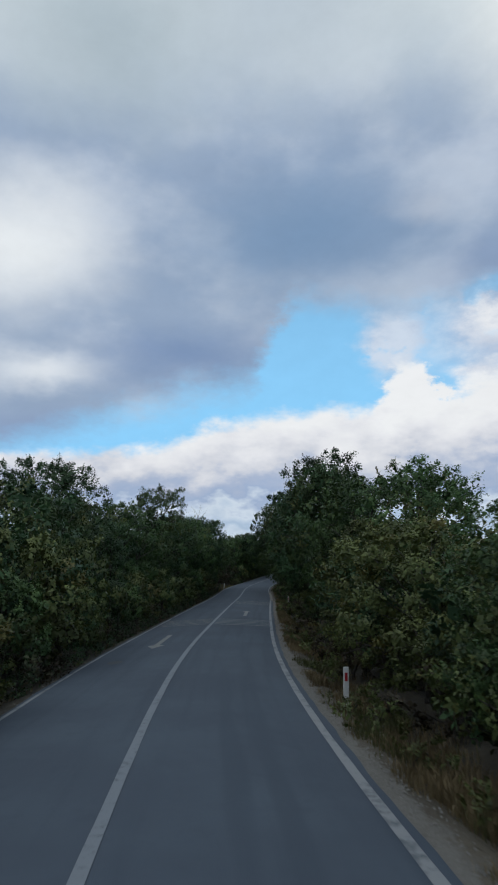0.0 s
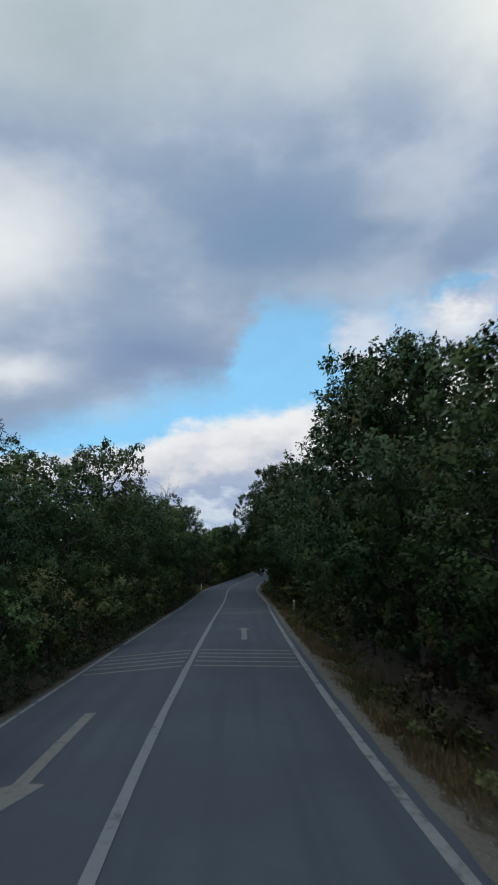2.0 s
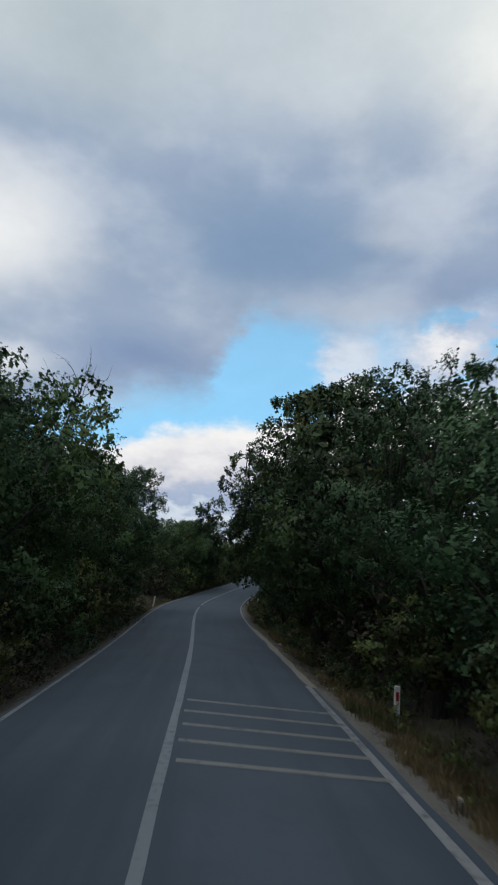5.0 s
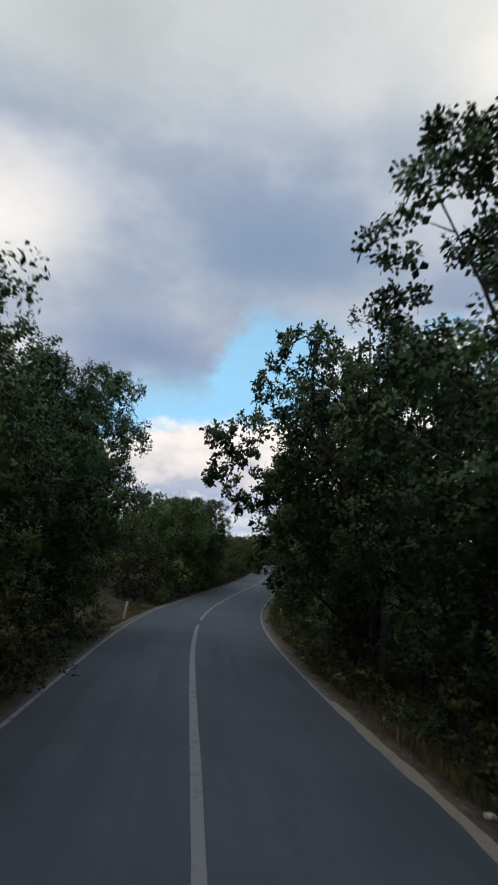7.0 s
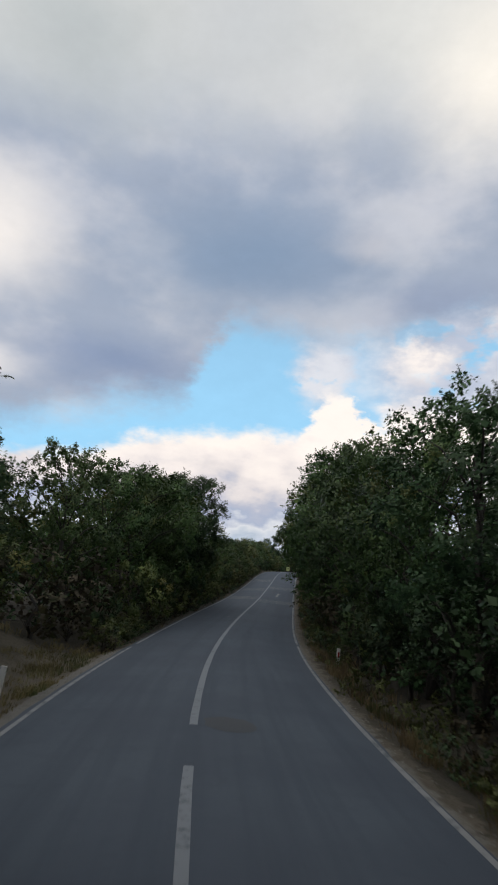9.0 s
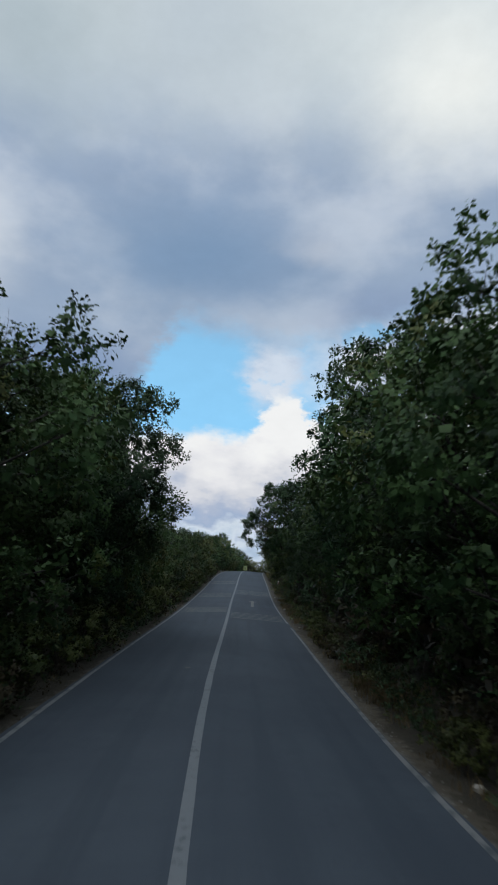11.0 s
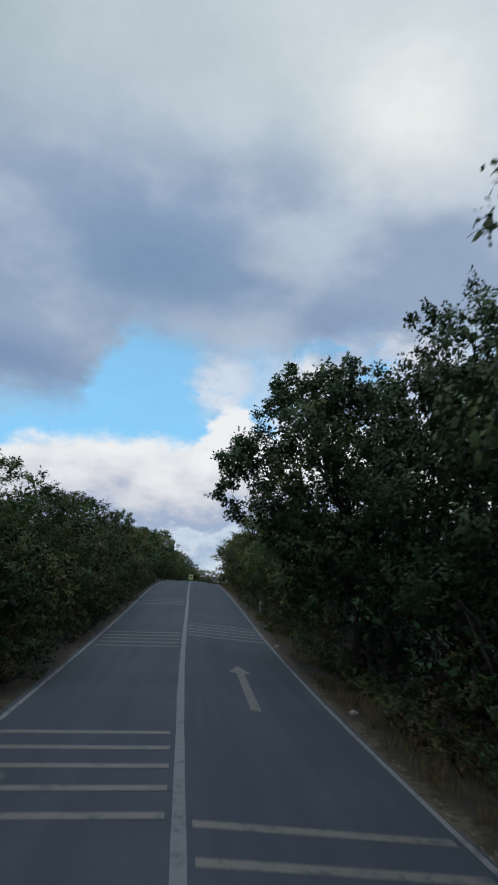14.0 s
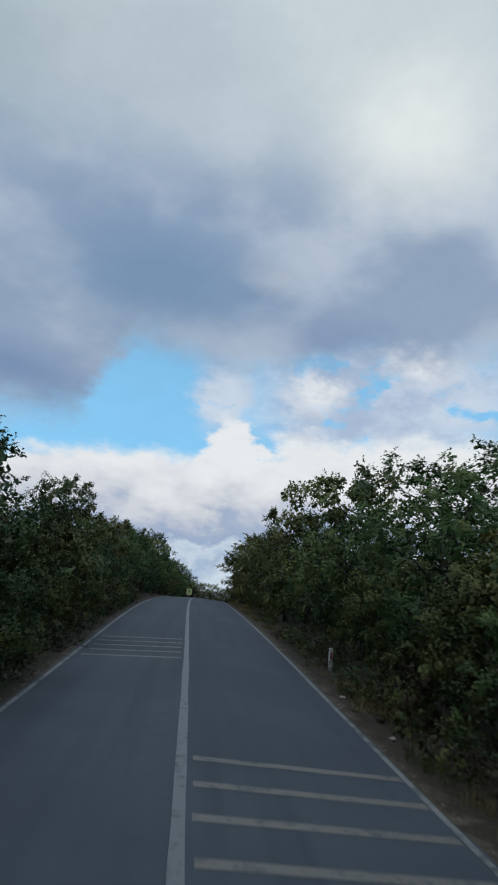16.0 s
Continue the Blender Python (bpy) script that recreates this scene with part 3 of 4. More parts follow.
def tree(name, seed, height, spread, crown_low, clumps, leaf_mat, leaf=0.102, fat=(0.27, 0.40), lean=(0, 0), extra=(), sides=7, low_trunk=0.78, inner=5, **leaves):
    """An oak: a forked tapering trunk with limbs, and a crown of leaf clumps about their ends."""
    rng = np.random.default_rng(seed)
    root = new(name)
    bm = bmesh.new()
    n = 7
    pts = []
    for i in range(n):
        f = i / (n - 1)
        pts.append(Vector((lean[0] * f * f + 0.12 * rng.normal() * f, lean[1] * f * f + 0.12 * rng.normal() * f, -0.25 + (height * low_trunk + 0.25) * f)))
    r0 = 0.022 * height + 0.02
    tube(bm, pts, [r0 * (1 - 0.85 * i / (n - 1)) * (1.35 if i == 0 else 1) for i in range(n)], sides)
    centres, radii = [], []
    for k in range(clumps):
        f = crown_low + (1 - crown_low) * ((k + 0.5) / clumps)
        g = min(1.0, max(0.0, (f - crown_low * 0.55) / (1.08 - crown_low * 0.55)))
        prof = math.sin(math.pi * g ** 0.85) ** 0.6
        ang = k * 2.399 + rng.uniform(-0.5, 0.5)
        rr = spread * prof * math.sqrt(rng.uniform(0.3, 1.0))
        cr = spread * rng.uniform(*fat) * (0.72 + 0.34 * prof)
        z = min(height * f + rng.normal() * 0.035 * height, height - cr * 0.8)
        zf = min(max(z / (height * 0.78), 0), 1)
        c = Vector((lean[0] * zf * zf, lean[1] * zf * zf, 0)) + Vector((rr * math.cos(ang), rr * math.sin(ang), z))
        c.z = max(c.z, cr * 0.75 + 0.05)
        centres.append(tuple(c))
        radii.append(cr)
        s = pts[min(n - 1, max(1, int((n - 1) * min(1.0, max(0.12, (c.z / height - 0.16) / 0.8)))))]
        mid = s.lerp(c, 0.5) + Vector((rng.normal() * 0.1, rng.normal() * 0.1, 0.08 * height * rng.random()))
        rl = r0 * 0.36 * (1 - 0.5 * f)
        if k % 2:
            continue
        tube(bm, [s, mid, c], [rl, rl * 0.65, rl * 0.25], 4)
        for _ in range(2):
            t2 = c + Vector(unit(rng.normal(size=3))) * cr * 0.6
            tube(bm, [mid.lerp(c, 0.6), t2], [rl * 0.35, rl * 0.1], 3)
    ends = []
    for ex, ey, ez, er in sorted(extra, key=lambda q: -q[0]):
        c = Vector((ex, ey, ez))
        centres.append(tuple(c))
        radii.append(er)
        s, rs = min(ends, key=lambda q: (q[0] - c).length) if ends else (pts[2], r0 * 0.4)
        if (pts[3] - c).length < (s - c).length:
            s, rs = pts[2], r0 * 0.4
        mid = s.lerp(c, 0.5) + Vector(rng.normal(size=3)) * 0.14 + Vector((0, 0, 0.1))
        tube(bm, [s, mid, c], [rs, rs * 0.75, rs * 0.5], 6)
        for _ in range(4):
            t2 = c + Vector(unit(rng.normal(size=3))) * er * 0.8
            tube(bm, [mid.lerp(c, 0.7), c.lerp(t2, 0.5) + Vector(rng.normal(size=3)) * 0.05, t2], [rs * 0.3, rs * 0.18, rs * 0.06], 3)
        ends.append((c, rs * 0.6))
    arms = range(clumps, len(centres))
    # the close middle of the crown, round the trunk
    for k in range(inner):
        f = crown_low + 0.06 + (0.86 - crown_low) * (k + 0.5) / inner
        centres.append((lean[0] * f * f + rng.normal() * 0.1 * spread, lean[1] * f * f + rng.normal() * 0.1 * spread, height * f))
        radii.append(spread * 0.42 * math.sin(math.pi * min(1.0, 0.25 + 0.72 * (f - crown_low) / (1 - crown_low))) ** 0.5)
    part("trunk", bm_mesh("trunk", bm, BARK), root)
    ob = part("crown", foliage("crown", rng, centres, radii, leaf, leaf_mat, airy=arms, **leaves), root)
    ob["kind"] = "stuff"
    return root


ARM = ((-2.4, 0.3, 4.9, 0.75), (-3.0, -0.3, 5.3, 0.8), (-3.8, 0.2, 5.1, 0.75), (-4.4, -0.1, 5.4, 0.6), (-4.0, 0.4, 6.1, 0.65), (-3.2, 0.5, 6.3, 0.8), (-2.3, -0.5, 5.8, 0.85), (-2.6, 0.2, 6.9, 0.8), (-4.5, 0.1, 6.6, 0.55), (-3.7, 0.3, 7.2, 0.6))
LOW_ARM = ((-2.8, -0.5, 7.2, 0.6), (-3.4, -0.6, 6.7, 0.6), (-3.0, 0.6, 5.7, 0.6), (-3.4, 0.8, 5.2, 0.55), (-3.9, 0.3, 5.5, 0.5), (-3.9, 0.8, 4.9, 0.45), (-4.4, 0.8, 4.6, 0.36), (-4.8, 0.5, 5.0, 0.42),
           (-4.3, -1.5, 6.4, 0.5), (-4.7, -1.3, 5.6, 0.55), (-5.2, -1.4, 5.4, 0.48), (-5.0, -1.7, 6.0, 0.5), (-5.5, -1.8, 5.9, 0.42), (-5.4, -1.4, 4.9, 0.36),
           (-3.2, -1.0, 8.0, 0.6), (-3.7, -1.0, 7.4, 0.55), (-4.3, -1.2, 7.5, 0.42), (-3.9, -1.2, 8.2, 0.48), (-3.0, -1.2, 8.8, 0.6), (-3.7, -1.3, 8.8, 0.42))
BUSH = dict(inner=2, leaf=0.088, tufts=7, per=19, shoots=0.35, backing=5, core=10, hub=0.3)
BACK = dict(inner=3, leaf=0.19, tufts=6, per=9, shoots=0.3, backing=4, core=8, sides=5)
DARK = dict(inner=1, leaf=0.11, tufts=4, per=6, shoots=0.4, backing=3, core=4, sides=3, hub=0.1)
KINDS = {
    # name, seed, height, spread, crown_low, clumps, leaves
    "oak_a": lambda: tree("oak_tree", 1, 8.0, 2.6, 0.30, 32, OAK),
    "oak_b": lambda: tree("oak_tree", 2, 9.0, 2.5, 0.28, 34, BLUISH),
    "oak_c": lambda: tree("oak_tree", 3, 7.0, 2.6, 0.30, 30, OAK),
    "oak_d": lambda: tree("oak_tree", 4, 10.0, 2.5, 0.26, 38, BLUISH),
    "oak_e": lambda: tree("oak_tree", 5, 5.5, 2.2, 0.20, 30, OLIVE, 0.095, per=34),
    "arch_a": lambda: tree("overhanging_oak", 6, 10.0, 2.8, 0.36, 56, BLUISH, 0.105, (0.24, 0.35), (-1.5, 0.2), ARM, rich=True, tufts=11, per=36, core=14, backing=7, inner=4),
    "arch_c": lambda: tree("overhanging_oak", 7, 10.0, 2.5, 0.46, 32, BLUISH, 0.105, (0.24, 0.35), (-1.4, 0.2), LOW_ARM, rich=True, tufts=10, per=27, core=4, backing=3, inner=1),
    "arch_b": lambda: tree("overhanging_oak", 8, 10.0, 2.9, 0.26, 50, BLUISH, 0.095, (0.26, 0.38), (-1.2, -0.2), tufts=11, per=48, backing=12, core=34, inner=8),
    "open_a": lambda: tree("tall_oak", 9, 10.5, 2.2, 0.14, 50, BLUISH, 0.10, (0.27, 0.38), (-0.6, 0), rich=True, tufts=9, per=36, core=12, backing=6),
    "scrub_a": lambda: tree("oak_shrub", 11, 3.4, 1.4, 0.30, 16, OAK, **BUSH),
    "scrub_b": lambda: tree("oak_shrub", 12, 3.0, 1.5, 0.28, 16, OLIVE, **BUSH),
    "scrub_c": lambda: tree("oak_shrub", 13, 3.8, 1.4, 0.30, 16, BLUISH, **BUSH),
    "scrub_d": lambda: tree("oak_shrub", 14, 2.2, 1.1, 0.2, 12, OLIVE, **BUSH),
    "thick_a": lambda: tree("undergrowth", 31, 2.8, 1.5, 0.0, 14, BLUISH, **DARK),
    "thick_b": lambda: tree("undergrowth", 32, 2.4, 1.6, 0.0, 14, BROWN, **DARK),
    "weed": lambda: tree("verge_weed", 16, 0.6, 0.42, 0.0, 6, OLIVE, 0.065, tufts=4, per=6, shoots=0.8, backing=0, core=0, sides=3, inner=0),
    "brown": lambda: tree("dry_bush", 15, 1.4, 0.7, 0.04, 9, BROWN, 0.08, tufts=5, per=12, shoots=0.8, backing=2, core=3, sides=4, inner=0),
    "far_a": lambda: tree("distant_oak", 21, 7.5, 2.8, 0.12, 26, OAK, **BACK),
    "far_b": lambda: tree("distant_oak", 22, 8.0, 2.5, 0.12, 26, BLUISH, **BACK),
    "far_c": lambda: tree("distant_oak", 23, 6.0, 2.8, 0.10, 24, OLIVE, **BACK),
}
LABELS = {
    "oak": ("dark green leafy oak tree beside the road", "tree", "oaks along the road"),
    "arch": ("dark oak with limbs reaching out over the road", "tree", "oaks along the road"),
    "open": ("tall oak with small sky gaps in its crown", "tree", "oaks along the road"),
    "scrub": ("dense green oak shrub on the verge", "shrub", "shrubs along the road"),
    "thick": ("dark tangled undergrowth between the oak trunks", "shrub", "undergrowth under the oaks"),
    "weed": ("small leafy green weed growing in the dry verge", "plant", "weeds on the verge"),
    "brown": ("low bush with dry brown leaves on the verge", "shrub", "shrubs along the road"),
    "far": ("green oak tree behind the roadside scrub", "tree", "oaks behind the scrub"),
}
HEIGHT = {"oak_a": 8.0, "oak_b": 9.0, "oak_c": 7.0, "oak_d": 10.0, "oak_e": 5.5, "arch_a": 10.0, "arch_b": 10.0, "arch_c": 10.0, "open_a": 10.5, "scrub_a": 3.4, "scrub_b": 3.0,
          "scrub_c": 3.8, "scrub_d": 2.2, "thick_a": 2.8, "thick_b": 2.4, "brown": 1.4, "weed": 0.6, "far_a": 7.5, "far_b": 8.0, "far_c": 6.0}
PROTO = {}


def plant(kind, y, off, height, wide=1.0, turn=0.0, label=""):
    x = road_x(y) + off
    s = height / HEIGHT[kind]
    m = pose(x, y, ground_z(x, y) - 0.03, 0, 0, turn) @ Matrix.Diagonal((s * wide, s * wide, s, 1))
    if kind not in PROTO:
        ob = KINDS[kind]()
        PROTO[kind] = (ob, m.copy())
        ob.matrix_basis = m
    else:
        ob0 = PROTO[kind][0]
        sc = ob0.scale
        ob = copy_thing(ob0, m @ Matrix.Diagonal((1 / sc[0], 1 / sc[1], 1 / sc[2], 1)))
    l, c, g = LABELS[kind.split("_")[0]]
    return tagged(ob, label or l, c, g)


rnd = random.Random(7)


def profile(table, y):
    for (y0, h0), (y1, h1) in zip(table, table[1:]):
        if y < y1:
            return h0 + (h1 - h0) * max(0.0, (y - y0) / (y1 - y0))
    return table[-1][1]


# height of the leaf wall along each side of the road
RIGHT = [(-20, 4.0), (20, 3.9), (26, 5.2), (30, 7.6), (39, 8.4), (42, 6.5), (56, 7.0), (60, 9.0), (84, 9.5), (88, 7.5), (100, 8.0), (109, 8.0), (112, 9.0), (122, 9.0), (126, 7.8), (131, 8.0),
         (137, 7.6), (141, 9.3), (149, 9.2), (153, 5.2), (180, 5.6), (200, 5.8), (230, 5.0)]
LEFT = [(-20, 4.2), (18, 4.6), (24, 6.4), (40, 6.8), (44, 8.2), (56, 8.0), (68, 7.9), (75, 8.2), (79, 8.5), (85, 8.8), (90, 8.6), (98, 8.4), (104, 7.2), (110, 7.6), (116, 7.8), (127, 8.3), (130, 7.2), (134, 6.6), (136, 4.8), (150, 4.4), (175, 4.4), (200, 5.2), (225, 6.4)]
OAKS, SCRUBS, FARS = ("oak_a", "oak_b", "oak_c", "oak_d"), ("scrub_a", "scrub_b", "scrub_c", "scrub_d"), ("far_a", "far_b", "far_c")
for sgn, table in ((1, RIGHT), (-1, LEFT)):
    # the front row, its crowns hanging over the verge
    y = 3.0
    while y < (226 if sgn > 0 else 262):
        h = profile(table, y)
        open_bank = sgn < 0 and 87 < y < 104
        if y > 178:
            plant(rnd.choice(("far_a", "far_b", "far_c", "oak_e")), y, sgn * rnd.uniform(5.4, 6.4), h * rnd.uniform(0.62, 1.12), rnd.uniform(0.8, 1.2), rnd.uniform(0, 360))
            y += rnd.uniform(2.6, 4.0)
        elif h > 5.9:
            off = rnd.uniform(5.4, 6.4) + (2.2 if open_bank else 0)
            plant(rnd.choice(OAKS), y, sgn * off, h * rnd.uniform(0.76, 1.04), rnd.uniform(0.9, 1.15), rnd.uniform(0, 360))
            y += rnd.uniform(3.2, 4.6)
        else:
            plant(rnd.choice(("oak_e", "oak_e", "oak_c", "oak_a", "scrub_c")), y, sgn * rnd.uniform(5.3, 6.5), h * rnd.choice((0.6, 0.75, 0.85, 0.95, 1.05, 1.15)) * rnd.uniform(0.92, 1.08), rnd.uniform(0.85, 1.25), rnd.uniform(0, 360))
            y += rnd.uniform(2.4, 4.0)
    # shrubs at their feet
    y = 4.0
    while y < 205:
        open_bank = sgn < 0 and 88 < y < 103
        near = 4.9 if sgn > 0 else 4.1
        off = rnd.uniform(near, near + 0.7) + (2.6 if open_bank else 0)
        off += 0.9 if sgn > 0 and (160 < y < 168.5 or 42 < y < 58) else 0.5 if sgn > 0 else 0
        plant(rnd.choice(SCRUBS), y, sgn * off, rnd.uniform(1.6, 3.2), rnd.uniform(0.9, 1.1), rnd.uniform(0, 360))
        y += rnd.uniform(2.2, 4.0) * (1.5 if sgn > 0 else 1.0)
    # tangled undergrowth that closes the gaps between the trunks
    y = 2.0
    while y < 228:
        open_bank = sgn < 0 and 87 < y < 104
        plant(rnd.choice(("thick_a", "thick_a", "thick_b")), y, sgn * (rnd.uniform(6.2, 7.4) + (2.0 if open_bank else 0)), rnd.uniform(2.2, 3.6), rnd.uniform(1.0, 1.3), rnd.uniform(0, 360))
        y += rnd.uniform(2.0, 2.8)
    y = 5.0
    while y < 190:
        open_bank = sgn < 0 and 87 < y < 104
        plant(rnd.choice(("thick_a", "thick_b", "thick_b")), y, sgn * (rnd.uniform(5.3, 6.0) + (0.7 if sgn > 0 else -0.5) + (2.4 if open_bank else 0)), rnd.uniform(1.0, 1.8), rnd.uniform(1.0, 1.4), rnd.uniform(0, 360))
        y += rnd.uniform(1.8, 2.6)
    y = -16.0
    while y < 340:
        plant(rnd.choice(FARS), y, sgn * (rnd.uniform(8.8, 11.5) + (3 if y < 2 else 0)), profile(table, y) * rnd.uniform(0.74, 1.0), rnd.uniform(1.0, 1.3), rnd.uniform(0, 360))
        y += rnd.uniform(5.0, 6.8)

# single trees that stand out
plant("oak_b", 31.5, 5.6, 8.1, 1.0, 40)
plant("oak_d", 35.5, 6.3, 9.2, 1.05, 160)
plant("open_a", 65.5, 5.8, 10.0, 1.1, 0)
plant("open_a", 72.5, 5.6, 11.6, 1.05, 20)
plant("arch_c", 80.4, 5.45, 10.6, 0.93, 0)
plant("arch_a", 83.4, 5.9, 9.0, 0.95, 6)
plant("oak_d", 114.5, 6.3, 9.0, 1.05, 75)
plant("oak_d", 121.6, 5.5, 10.8, 0.98, 150)
plant("oak_d", 130.0, 6.4, 8.3, 1.0, 8)
plant("oak_a", 116.5, 5.7, 8.8, 1.0, 30)
plant("oak_b", 119.0, 6.2, 9.7, 1.0, 220)
plant("arch_a", 149.0, 5.2, 8.75, 1.08, -4)
plant("oak_a", 136.5, 6.2, 8.6, 1.0, 15)
plant("oak_c", 133.6, -5.6, 6.8, 1.0, 176)
plant("oak_d", 124.0, 6.0, 9.6, 0.98, 200)
plant("arch_b", 123.0, -4.9, 8.3, 1.02, 180)
plant("oak_d", 121.2, -5.3, 8.1, 1.0, 210)
plant("oak_b", 126.2, -5.5, 7.6, 1.0, 130)
plant("oak_b", 126.8, 5.7, 9.6, 1.0, 310)
plant("oak_a", 117.5, -5.6, 7.6, 1.0, 290)
plant("oak_c", 127.0, -4.8, 6.4, 0.95, 30)
plant("oak_e", 128.8, -4.6, 5.0, 0.9, 110)
plant("oak_b", 85.5, -5.6, 8.7, 1.0, 330)
plant("oak_c", 82.5, -5.2, 6.6, 1.0, 75)
plant("oak_d", 124.6, -5.9, 8.0, 1.0, 40)
plant("oak_a", 119.8, -5.1, 7.7, 0.95, 80)
plant("arch_b", 84.0, -5.6, 9.1, 0.92, 186)
plant("oak_b", 74.0, -5.8, 8.2, 1.05, 70)
plant("oak_a", 70.5, -5.7, 7.7, 1.05, 200)
plant("oak_c", 60.0, -5.4, 8.0, 1.0, 140)
plant("oak_b", 64.0, -5.7, 8.0, 1.05, 250)
plant("oak_d", 143.5, 6.3, 9.3, 1.0, 250)
plant("oak_d", 80.5, -5.9, 8.8, 1.0, 310)
plant("oak_c", 25.5, 6.7, 6.4, 1.1, 120)
plant("oak_a", 21.0, 7.6, 6.0, 1.1, 20)
plant("oak_a", 49.0, -5.6, 9.2, 1.0, 120)
for y, off, h, k in ((58.6, 5.5, 2.6, "scrub_b"), (53.2, 5.8, 2.2, "scrub_d"), (161.5, 4.8, 1.6, "scrub_d"), (158.5, 5.0, 2.4, "scrub_a"), (9.5, 5.7, 2.6, "scrub_b"), (100.5, 5.0, 2.4, "scrub_c"), (104.0, 4.9, 2.0, "scrub_a"), (139.0, 5.0, 2.2, "scrub_c"), (12.0, -4.2, 2.8, "scrub_b"),
                     (17.0, -4.3, 3.0, "scrub_a"), (23.0, -4.2, 2.6, "scrub_b"), (30.0, -4.3, 2.8, "scrub_c"), (133.0, -4.2, 2.6, "scrub_b"), (140.0, -4.3, 2.8, "scrub_a"), (148.0, -4.2, 2.6, "scrub_b"), (156.0, -4.3, 3.0, "scrub_b"), (163.0, -4.2, 3.0, "scrub_a"), (170.0, -4.3, 2.8, "scrub_b")):
    plant(k, y, off, h, 1.0, rnd.uniform(0, 360))
# low scrub that crowds the asphalt
y = 104.5
while y < 190:
    plant(rnd.choice(("scrub_d", "scrub_b", "brown", "scrub_d")), y, -rnd.uniform(3.65, 4.0), rnd.uniform(0.7, 1.5), rnd.uniform(0.9, 1.2), rnd.uniform(0, 360))
    y += rnd.uniform(1.4, 2.6)
for y0, y1, o0, o1, gap in ((58, 92, 4.0, 4.9, 0.9), (106, 134, 3.9, 4.8, 0.8), (134, 158, 4.1, 4.9, 1.1), (158, 186, 3.9, 4.9, 1.1), (40, 56, 4.6, 5.3, 1.5), (6, 34, 5.9, 6.5, 1.3)):
    y = y0
    while y < y1:
        plant(rnd.choice(("thick_a", "thick_a", "scrub_d", "thick_b")), y, rnd.uniform(o0, o1), rnd.uniform(0.35, 0.9), rnd.uniform(1.0, 1.5), rnd.uniform(0, 360))
        y += rnd.uniform(0.7, 1.3) * gap
for y0, y1, gap in ((6, 86, 1.1), (104, 190, 1.0)):
    y = y0
    while y < y1:
        plant(rnd.choice(("thick_a", "thick_a", "thick_b")), y, -rnd.uniform(3.45, 3.8), rnd.uniform(0.4, 0.9), rnd.uniform(1.0, 1.5), rnd.uniform(0, 360))
        y += rnd.uniform(0.7, 1.3) * gap
# yellow-green shrubs on the verge, and a tall dark oak behind them
for y, off, h in ((10.0, -4.6, 3.4), (13.5, -4.9, 3.9), (19.0, -4.8, 4.2), (24.5, -4.9, 4.4)):
    plant("scrub_b", y, off, h, 0.9, rnd.uniform(0, 360))
for y, off, h in ((31.0, -9.0, 7.8), (36.0, -9.5, 8.8), (42.0, -9.8, 9.2)):
    plant("oak_d", y, off, h, 1.1, rnd.uniform(0, 360))
# small weeds in the dry grass
for i in range(150):
    y = 4 + 1.15 * i + rnd.uniform(-0.5, 0.5)
    plant("weed", y, rnd.uniform(3.75, 4.9), rnd.uniform(0.25, 0.75), rnd.uniform(0.8, 1.4), rnd.uniform(0, 360))
# scrub closing the view beyond the crest
for i in range(26):
    plant(("far_c", "thick_b", "far_c")[i % 3], 288 + rnd.uniform(-5, 12), -26 + 1.5 * i + rnd.uniform(-0.5, 0.5), rnd.uniform(2.8, 4.4), 1.4, rnd.uniform(0, 360))
for i in range(26):
    plant("thick_b", 285.5 + rnd.uniform(-0.6, 0.6), -13 + 0.95 * i, rnd.uniform(1.9, 2.7), 1.5, rnd.uniform(0, 360))
for y, off, h in ((12.6, 5.4, 1.3), (19.5, 5.0, 1.5), (22, 4.6, 1.1), (27, 4.4, 1.2), (45, 4.4, 1.0), (62, 4.5, 1.2), (69, 4.4, 1.1), (92, 4.4, 1.0), (112, 4.3, 1.0), (120, 4.4, 1.2), (141, 4.4, 1.1),
                  (161, 4.5, 1.2), (7, -4.0, 1.2), (20, -4.0, 1.4), (27, -3.9, 1.2), (38, -4.0, 1.3), (91, -6.2, 0.9), (97, -6.4, 0.8), (146, -4.0, 1.1), (158, -4.0, 1.3), (165, -4.1, 1.5)):
    plant("brown", y, off, h, rnd.uniform(0.9, 1.3), rnd.uniform(0, 360))


